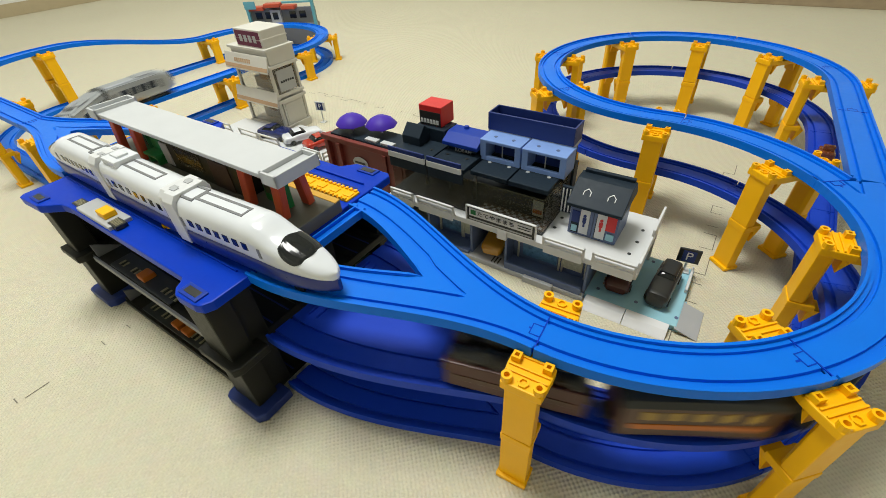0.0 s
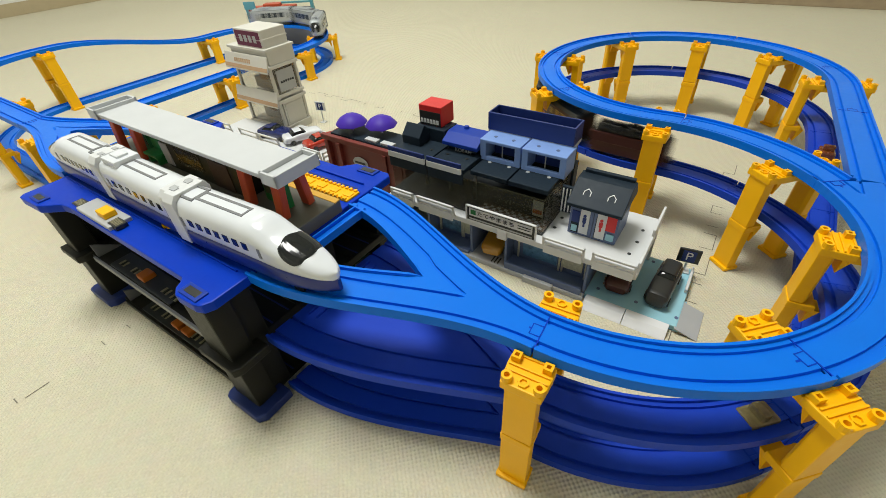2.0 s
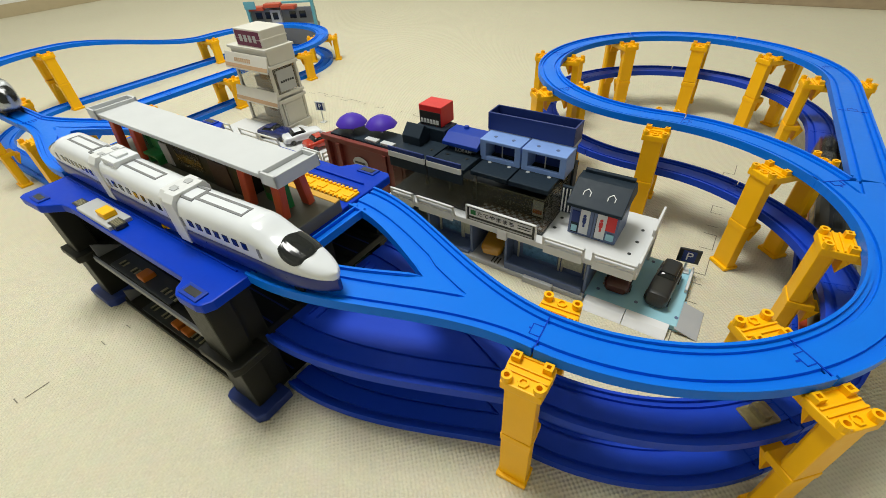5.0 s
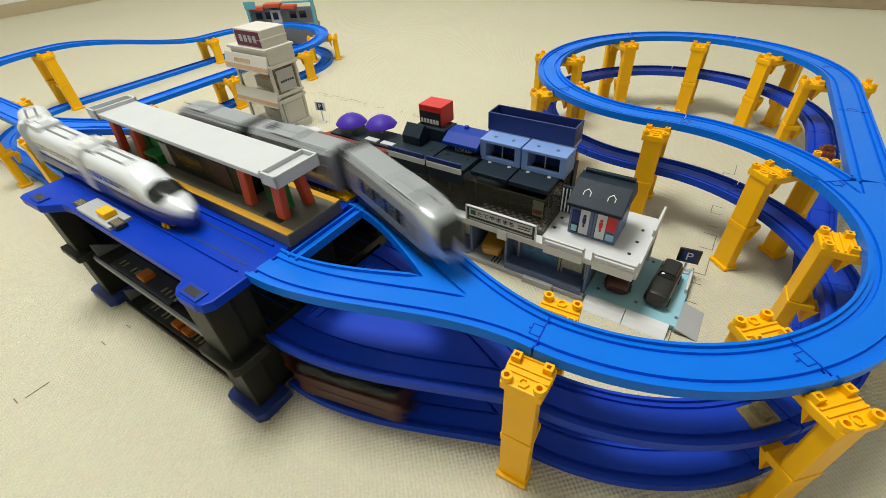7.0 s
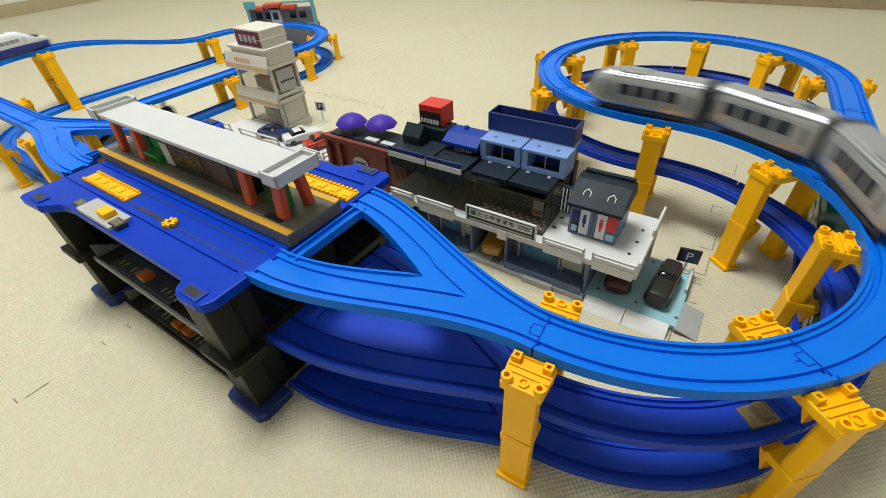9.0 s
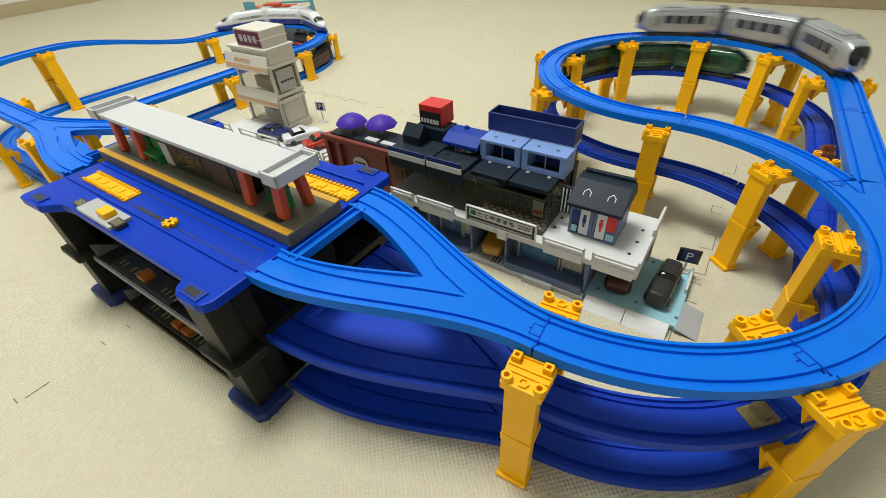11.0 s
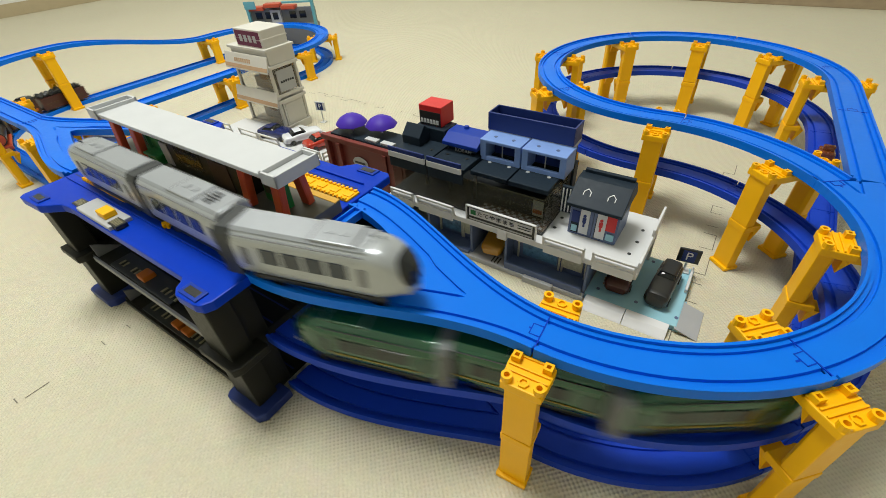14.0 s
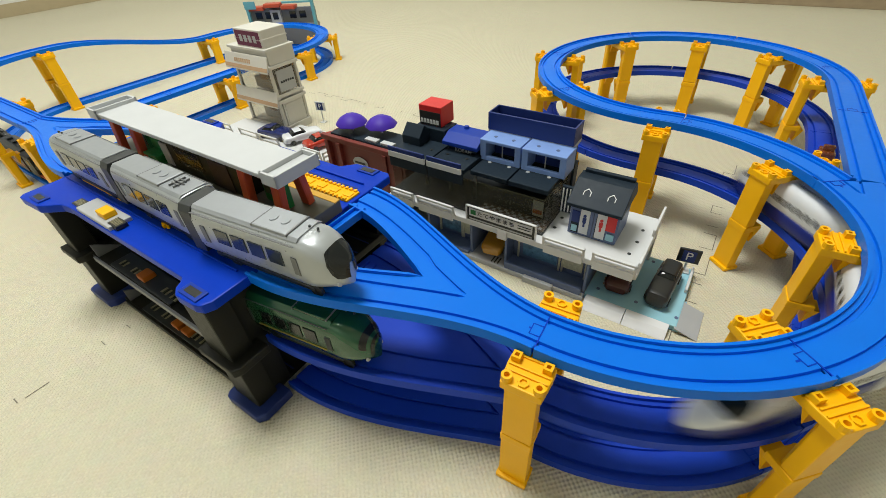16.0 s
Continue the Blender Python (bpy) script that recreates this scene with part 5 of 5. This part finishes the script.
def light_block():
    t = thing("terrace_house", STM, "light blue toy terrace house with dark openings", "toy building")
    for x0, x1 in ((0.050, 0.107), (0.109, 0.166)):
        y0, y1, z0, z1 = 0.238, 0.272, 0.121, 0.150
        piece(t, "roof", TOWNBLUE, (x0, y0, z1 - 0.004, x1, y1, z1), 0.001, "light blue flat roof")
        piece(t, "side_wall", TOWNBLUE, (x0, y0 + 0.001, z0, x0 + 0.008, y1 - 0.001, z1 - 0.004), 0.0006)
        piece(t, "side_wall", TOWNBLUE, (x1 - 0.008, y0 + 0.001, z0, x1, y1 - 0.001, z1 - 0.004), 0.0006)
        piece(t, "back_wall", NAVY, (x0 + 0.008, y1 - 0.008, z0, x1 - 0.008, y1 - 0.002, z1 - 0.004), 0.0006)
        piece(t, "sill", TOWNBLUE, (x0 + 0.008, y0 + 0.001, z0, x1 - 0.008, y0 + 0.006, z0 + 0.006), 0.0006)
        piece(t, "mullion", LAMPGREY, ((x0 + x1) / 2 - 0.0006, y0 + 0.008, z0 + 0.004, (x0 + x1) / 2 + 0.0006, y0 + 0.009, z1 - 0.004), 0)
        hole_dots(t, [(x0 + 0.016, y0 + 0.014), (x1 - 0.016, y0 + 0.014)], z1, 0.0024, SLATEBLUE)
    u = thing("roof_trough", STM, "long navy plastic trough on the light blue roof", "toy building")
    a = (0.046, 0.268, 0.148, 0.163, 0.296, 0.174)
    piece(u, "base", LAMPGREY, (a[0], a[1], 0.146, a[3], a[4], 0.151), 0.0006)
    piece(u, "side", NAVY, (a[0], a[1] - 0.001, 0.151, a[3], a[1] + 0.002, a[5]), 0.0006)
    piece(u, "side", NAVY, (a[0], a[4] - 0.002, 0.151, a[3], a[4], a[5]), 0.0006)
    piece(u, "end", NAVY, (a[0], a[1] + 0.002, 0.151, a[0] + 0.002, a[4] - 0.002, a[5]), 0.0005)
    piece(u, "end", NAVY, (a[3] - 0.002, a[1] + 0.002, 0.151, a[3], a[4] - 0.002, a[5]), 0.0005)
    piece(u, "floor", NAVY, (a[0], a[1] + 0.001, 0.151, a[3], a[4], 0.160), 0.0005)
    piece(u, "support", SLATE, (0.055, 0.274, 0.066, 0.160, 0.296, 0.146), 0.001)


def police_box():
    t = thing("police_box", STM, "small royal blue toy police box with lettering", "toy building")
    piece(t, "wall", SLATE, (0.002, 0.238, 0.126, 0.044, 0.262, 0.136), 0.0008)
    bm = B()
    prism(bm, [(0.230, 0.134), (0.230, 0.139), (0.246, 0.1475), (0.268, 0.1475), (0.268, 0.134)], -0.004, 0.050, 0.0008, Matrix(((0, 0, 1, 0), (1, 0, 0, 0), (0, 1, 0, 0), (0, 0, 0, 1))))
    part("roof", bm, ROYAL, t, "royal blue sloped roof")
    text_part("KOBAN", 0.0075, LAMPGREY, t, pose(0.026, 0.2352, 0.128, 90))
    bm = B()
    cyl(bm, 0.016, 0.262, 0.147, 0.151, 0.004, 0.003, 12)
    part("roof_lamp", bm, ROYAL, t)
    u = thing("sign_cube", STM, "red toy sign cube on a dark plinth", "toy sign")
    piece(u, "plinth", SLATE, (-0.060, 0.246, 0.120, -0.010, 0.278, 0.144), 0.001, "near-black plinth")
    piece(u, "cube", REDSIGN, (-0.057, 0.254, 0.144, -0.020, 0.286, 0.172), 0.001)
    piece(u, "sign_face", BLACK, (-0.056, 0.2532, 0.1448, -0.021, 0.2545, 0.164), 0.0003, "black sign face")
    for k in range(6):
        piece(u, "writing_bar", GREYW, (-0.0535 + k * 0.0052, 0.2526, 0.1475, -0.0500 + k * 0.0052, 0.2535, 0.1535), 0)


def toilet_block():
    t = thing("toilet_block", STM @ pose(-0.006, 0.004, 0), "slate blue toy toilet block with dark pitched roof", "toy building")
    for x0, x1, door, fig in ((0.192, 0.220, NAVY, NAVY), (0.2205, 0.249, REDSIGN, REDSIGN)):
        piece(t, "cabin", SLATEBLUE, (x0, 0.212, 0.066, x1, 0.262, 0.109), 0.0008)
        piece(t, "door_recess", SLATE, (x0 + 0.003, 0.2112, 0.069, x0 + 0.012, 0.2125, 0.099), 0.0002)
        piece(t, "door", door, (x0 + 0.003, 0.2106, 0.084, x0 + 0.012, 0.2118, 0.100) if fig is NAVY else (x0 + 0.015, 0.2106, 0.084, x0 + 0.026, 0.2118, 0.105), 0.0003)
        xw = x0 + 0.013 if fig is NAVY else x0 + 0.004
        piece(t, "sign_panel", GREYW, (xw, 0.2106, 0.070, xw + 0.011, 0.2118, 0.105), 0.0003)
        bm = B()
        cyl(bm, 0, 0, -0.0004, 0.0004, 0.0019, None, 12, Matrix.Translation((xw + 0.0055, 0.2103, 0.096)) @ pose(0, 0, 0, 90))
        box(bm, xw + 0.0033, 0.2100, 0.0865, xw + 0.0077, 0.2106, 0.0936, 0.0003)
        box(bm, xw + 0.0043, 0.2100, 0.0805, xw + 0.0067, 0.2106, 0.0870, 0.0003)
        part("pictogram", bm, fig, t)
        piece(t, "basin", CYAN, (x0 + 0.004 if fig is NAVY else x0 + 0.017, 0.2104, 0.071, x0 + 0.011 if fig is NAVY else x0 + 0.026, 0.2118, 0.080), 0.0003)
    bm = B()
    prism(bm, [(0.205, 0.1075), (0.205, 0.1115), (0.236, 0.130), (0.254, 0.130), (0.268, 0.112), (0.268, 0.1075)], 0.188, 0.2515, 0.0008, Matrix(((0, 0, 1, 0), (1, 0, 0, 0), (0, 1, 0, 0), (0, 0, 0, 1))))
    part("roof", bm, SLATE, t, "near-black pitched roof")
    piece(t, "ridge", SLATE, (0.191, 0.250, 0.127, 0.249, 0.256, 0.134), 0.001)
    for x in (0.206, 0.234):
        bm = B()
        for a, b in (((-0.004, 0), (-0.004, 0.005)), ((0.004, 0), (0.004, 0.005)), ((-0.004, 0.005), (0, 0.009)), ((0.004, 0.005), (0, 0.009))):
            d = Vector((b[0] - a[0], b[1] - a[1], 0))
            box(bm, 0, -0.0004, -0.0003, d.length, 0.0004, 0.0005, 0, pose(a[0], a[1], 0, 0, 0, math.degrees(math.atan2(d.y, d.x))))
        o = part("roof_mark", bm, GREYW, t, "white house-shaped roof mark")
        o.matrix_basis = pose(x, 0.217, 0.1192, 31)
    for k in range(4):
        piece(t, "vent_slat", GREYW, (0.1765 + k * 0.0042, 0.222, 0.086, 0.1780 + k * 0.0042, 0.2235, 0.118), 0.0002)
    piece(t, "vent_panel", SLATE, (0.1745, 0.2235, 0.084, 0.192, 0.228, 0.120), 0.0006)


def brown_building():
    t = thing("brown_building", STM, "dark brick red toy building with umbrellas on top", "toy building")
    bm = B()
    prism(bm, [(-0.244, 0.232), (-0.072, 0.226), (-0.072, 0.290), (-0.244, 0.290)], 0.0, 0.096, 0.001)
    part("wall", bm, BRICKRED, t)
    piece(t, "parapet", BRICKRED, (-0.246, 0.226, 0.092, -0.072, 0.234, 0.1005), 0.001)
    for x in (-0.238, -0.212, -0.115, -0.085):
        piece(t, "pilaster", BRICKRED, (x, 0.2245, 0.0, x + 0.008, 0.232, 0.092), 0.0008)
    bm = B()
    cyl(bm, 0, 0, -0.0008, 0.0008, 0.0155, None, 28, Matrix.Translation((-0.165, 0.2275, 0.066)) @ pose(0, 0, 0, 90) @ Matrix.Diagonal((1, 0.62, 1, 1)))
    part("oval_sign", bm, LAMPGREY, t, "pale oval sign")
    piece(t, "writing_bar", BLACK, (-0.176, 0.2262, 0.0645, -0.154, 0.2275, 0.0680), 0)
    piece(t, "roof_floor", SLATE, (-0.236, 0.240, 0.095, -0.080, 0.288, 0.099), 0.0006)
    for x in (-0.150, -0.118):
        piece(t, "table", OFFWHITE, (x - 0.012, 0.242, 0.099, x + 0.012, 0.252, 0.103), 0.001, "white table edge")
    for x, y in ((-0.205, 0.262), (-0.155, 0.278)):
        u = thing("parasol", STM @ pose(x, y, 0.098), "small purple toy parasol on the brown roof", "toy parasol")
        bm = bmesh.new()
        n, rs = 16, [(0.0005, 0.030), (0.010, 0.0285), (0.019, 0.0235), (0.0255, 0.0165), (0.0262, 0.0145)]
        vs = [[bm.verts.new((r * (1 - 0.04 * (k % 2)) * math.cos(2 * math.pi * k / n), r * (1 - 0.04 * (k % 2)) * math.sin(2 * math.pi * k / n), z + 0.001 * (k % 2) * r / 0.026)) for k in range(n)] for r, z in rs]
        for a, b in zip(vs, vs[1:]):
            for k in range(n):
                bm.faces.new((a[k], a[(k + 1) % n], b[(k + 1) % n], b[k]))
        bm.faces.new(vs[0][::-1])
        bmesh.ops.recalc_face_normals(bm, faces=bm.faces[:])
        bmesh.ops.solidify(bm, geom=bm.faces[:], thickness=0.0008)
        part("canopy", bm, PURPLE, u, smooth=0.9)
        bm = B()
        cyl(bm, 0, 0, 0, 0.028, 0.0012, None, 8)
        part("pole", bm, GREYW, u)


def parking_lot():
    t = thing("parking_lot", STM, "white plastic toy parking plate with low fences", "toy parking")
    piece(t, "plate", GREYW, (-0.640, 0.262, 0.0, -0.300, 0.338, 0.012), 0.0012)
    piece(t, "side_plate", GREYW, (-0.490, 0.3385, 0.0, -0.300, 0.372, 0.012), 0.0012)
    for x0, x1 in ((-0.636, -0.575), (-0.545, -0.485), (-0.480, -0.420), (-0.345, -0.302)):
        rail_fence(t, x0, x1, 0.262, 0.012, 0.028)
    piece(t, "blue_block", ROYAL, (-0.415, 0.240, 0.0, -0.350, 0.258, 0.026), 0.0015)
    rail_fence(t, 0.264, 0.330, -0.302, 0.012, 0.022, along_y=True)


def tower():
    t = thing("mall_tower", STM @ pose(-0.500, 0.342, 0.012), "tall white toy mall tower with clear storeys", "toy building")
    # x runs back along the front from the corner, y goes into the depth
    L, D = 0.118, 0.070
    piece(t, "base", CREAM, (-L, -0.004, -0.012, 0.004, D, 0.003), 0.001)
    for x, y in ((-L, 0.0), (-0.006, 0.0), (-L, D - 0.006), (-0.006, D - 0.006)):
        piece(t, "corner_post", CREAM, (x, y, 0.003, x + 0.006, y + 0.006, 0.122), 0.0008)
    for z0, z1 in ((0.003, 0.050), (0.066, 0.115)):
        piece(t, "clear_front", CLEAR, (-L + 0.006, 0.001, z0, -0.006, 0.003, z1), 0.0004, "clear plastic front").visible_shadow = False
        piece(t, "back_panel", PICTURE, (-L + 0.006, D - 0.010, z0, -0.006, D - 0.006, z1), 0.0006)
        piece(t, "inner_counter", CREAM, (-L + 0.02, 0.025, z0, -0.03, 0.045, z0 + 0.022), 0.001)
        piece(t, "inner_sign", TAN, (-L + 0.045, 0.022, z0 + 0.018, -0.05, 0.0245, z0 + 0.036), 0.0008)
    piece(t, "side_panel", CREAM, (-0.004, 0.008, 0.003, 0.0005, D - 0.008, 0.054), 0.0008)
    piece(t, "side_panel", CREAM, (-0.0015, 0.012, 0.008, 0.0015, D - 0.012, 0.046), 0.0008)
    piece(t, "side_window", CLEAR, (-0.004, 0.008, 0.066, 0.0002, D - 0.008, 0.115), 0.0004).visible_shadow = False
    piece(t, "side_print", LAMPGREY, (-0.0005, 0.012, 0.070, 0.0010, D - 0.014, 0.110), 0.0004, "pale printed side panel")
    for k in range(6):
        piece(t, "writing_bar", DARKGREY, (0.0, 0.018 + k * 0.006, 0.086, 0.0014, 0.0225 + k * 0.006, 0.090), 0)
    for z in (0.050, 0.115):
        piece(t, "floor_slab", CREAM, (-L - 0.003, -0.003, z, 0.004, D + 0.002, z + 0.006), 0.001)
        bm = B()
        box(bm, -L - 0.010, -0.0022, 0, 0.010, 0.0, 0.030, 0.0008)
        o = part("canopy_board", bm, CREAM, t, "cream sign board")
        o.matrix_basis = pose(0, -0.012, z - 0.004, -16)
        bm = B()
        box(bm, -L - 0.0095, -0.0028, 0.003, 0.0095, -0.0020, 0.010, 0)
        o = part("tan_band", bm, TAN, t, "tan stripe")
        o.matrix_basis = pose(0, -0.012, z - 0.004, -16)
        if z > 0.1:
            for k in range(8):
                bm = B()
                box(bm, 0, -0.0028, 0.014, 0.0045, -0.0020, 0.021, 0)
                o = part("writing_bar", bm, TAN, t)
                o.matrix_basis = pose(-0.095 + k * 0.0068, -0.012, z - 0.004, -16)
    piece(t, "bracket", CREAM, (-0.002, -0.004, 0.060, 0.003, D + 0.002, 0.066), 0.0008)
    piece(t, "top_storey", CREAM, (-L + 0.002, 0.002, 0.121, 0.002, D, 0.150), 0.0015)
    piece(t, "top_lip", CREAM, (-L - 0.002, -0.002, 0.146, 0.004, D + 0.003, 0.151), 0.001)
    piece(t, "sign_box", CREAM, (-0.088, 0.004, 0.150, -0.004, D - 0.004, 0.182), 0.0015, "white rooftop sign box")
    piece(t, "box_seam", CREAM, (-0.089, 0.003, 0.164, -0.003, D - 0.003, 0.167), 0.0008)
    piece(t, "sign_face", MAROON, (-0.084, 0.0030, 0.153, -0.008, 0.0045, 0.179), 0.0003, "maroon sign face with pale mark")
    for k in range(4):
        piece(t, "writing_bar", LAMPGREY, (-0.072 + k * 0.0145, 0.0024, 0.160, -0.063 + k * 0.0145, 0.0035, 0.172), 0.0006)
    t.scale = (1.0, 1.0, 1.08)


ground_floor()
name_sign()
upper_floor()
light_block()
police_box()
toilet_block()
brown_building()
parking_lot()
tower()


# ---- seams of the puzzle mats ----
def seam(a, b, fixed, along_n, teeth=0.058, amp=0.016, gap=0.3):
    """A thin dark jigsaw joint between two mats."""
    rng = random.Random(round(fixed * 1000))
    pts = []
    x = a
    k = 0
    while x < b:
        up = amp / 2 if k % 2 else -amp / 2
        flare = 0.004 if k % 2 else -0.004
        pts += [(x - flare, up), (x + teeth / 2 + flare, up)]
        x += teeth / 2
        k += 1
    bm = bmesh.new()
    w = 0.0005
    for p, q in zip(pts, pts[1:]):
        d = Vector((q[0] - p[0], q[1] - p[1]))
        if d.length < 1e-6 or rng.random() < gap:
            continue
        nrm = Vector((-d.y, d.x)).normalized() * w
        quad = []
        for c, sg in ((p, 1), (q, 1), (q, -1), (p, -1)):
            u, v = c[0] + nrm.x * sg, c[1] + nrm.y * sg
            quad.append(bm.verts.new((fixed + v, u, 0.0004) if along_n else (u, fixed + v, 0.0004)))
        bm.faces.new(quad)
    bmesh.ops.recalc_face_normals(bm, faces=bm.faces[:])
    o = part("floor_seam", bm, SEAM)
    o.matrix_basis = STM
    tagged(o, "thin dark jigsaw joint between the foam mats", "floor", kind="structure")


seam(0.10, 0.62, 0.338, True)
seam(-0.66, -0.28, 0.556, False, amp=0.012, gap=0.35)
seam(-0.30, -0.14, -0.232, True, teeth=0.03, amp=0.010, gap=0.72)


# ---- switch levers ----
def lever(at, turn, mat, label):
    t = thing("switch_lever", Matrix.Translation(at) @ pose(0, 0, 0, 0, 0, turn), label, "switch lever")
    piece(t, "box", mat, (-0.013, -0.009, 0.0, 0.013, 0.009, 0.012), 0.002)
    piece(t, "handle", mat, (-0.004, -0.007, 0.010, 0.004, 0.007, 0.019), 0.002)
    bm = B()
    box(bm, -0.010, -0.012, -0.004, 0.010, 0.012, 0.001, 0.001)
    part("base", bm, mat, t)


AMBER = material("amber_brown", (0.20, 0.05, 0.012), 0.25, var=0.2, coat=0.4)
OLIVE = material("olive_clear", (0.22, 0.18, 0.08), 0.2, var=0.5, scale=150)
p, h = along(TRACK_LOW, G * radians(ARC) + RB * radians(270) + 0.10)
lever((p.x, p.y, p.z + 0.001), h, AMBER, "amber brown plastic switch lever on the lower track")
p, h = along(TRACK_LOW, G * radians(46))
lever((p.x, p.y, p.z - 0.0135), h, OLIVE, "small olive switch plate set in the lower track")


motions()
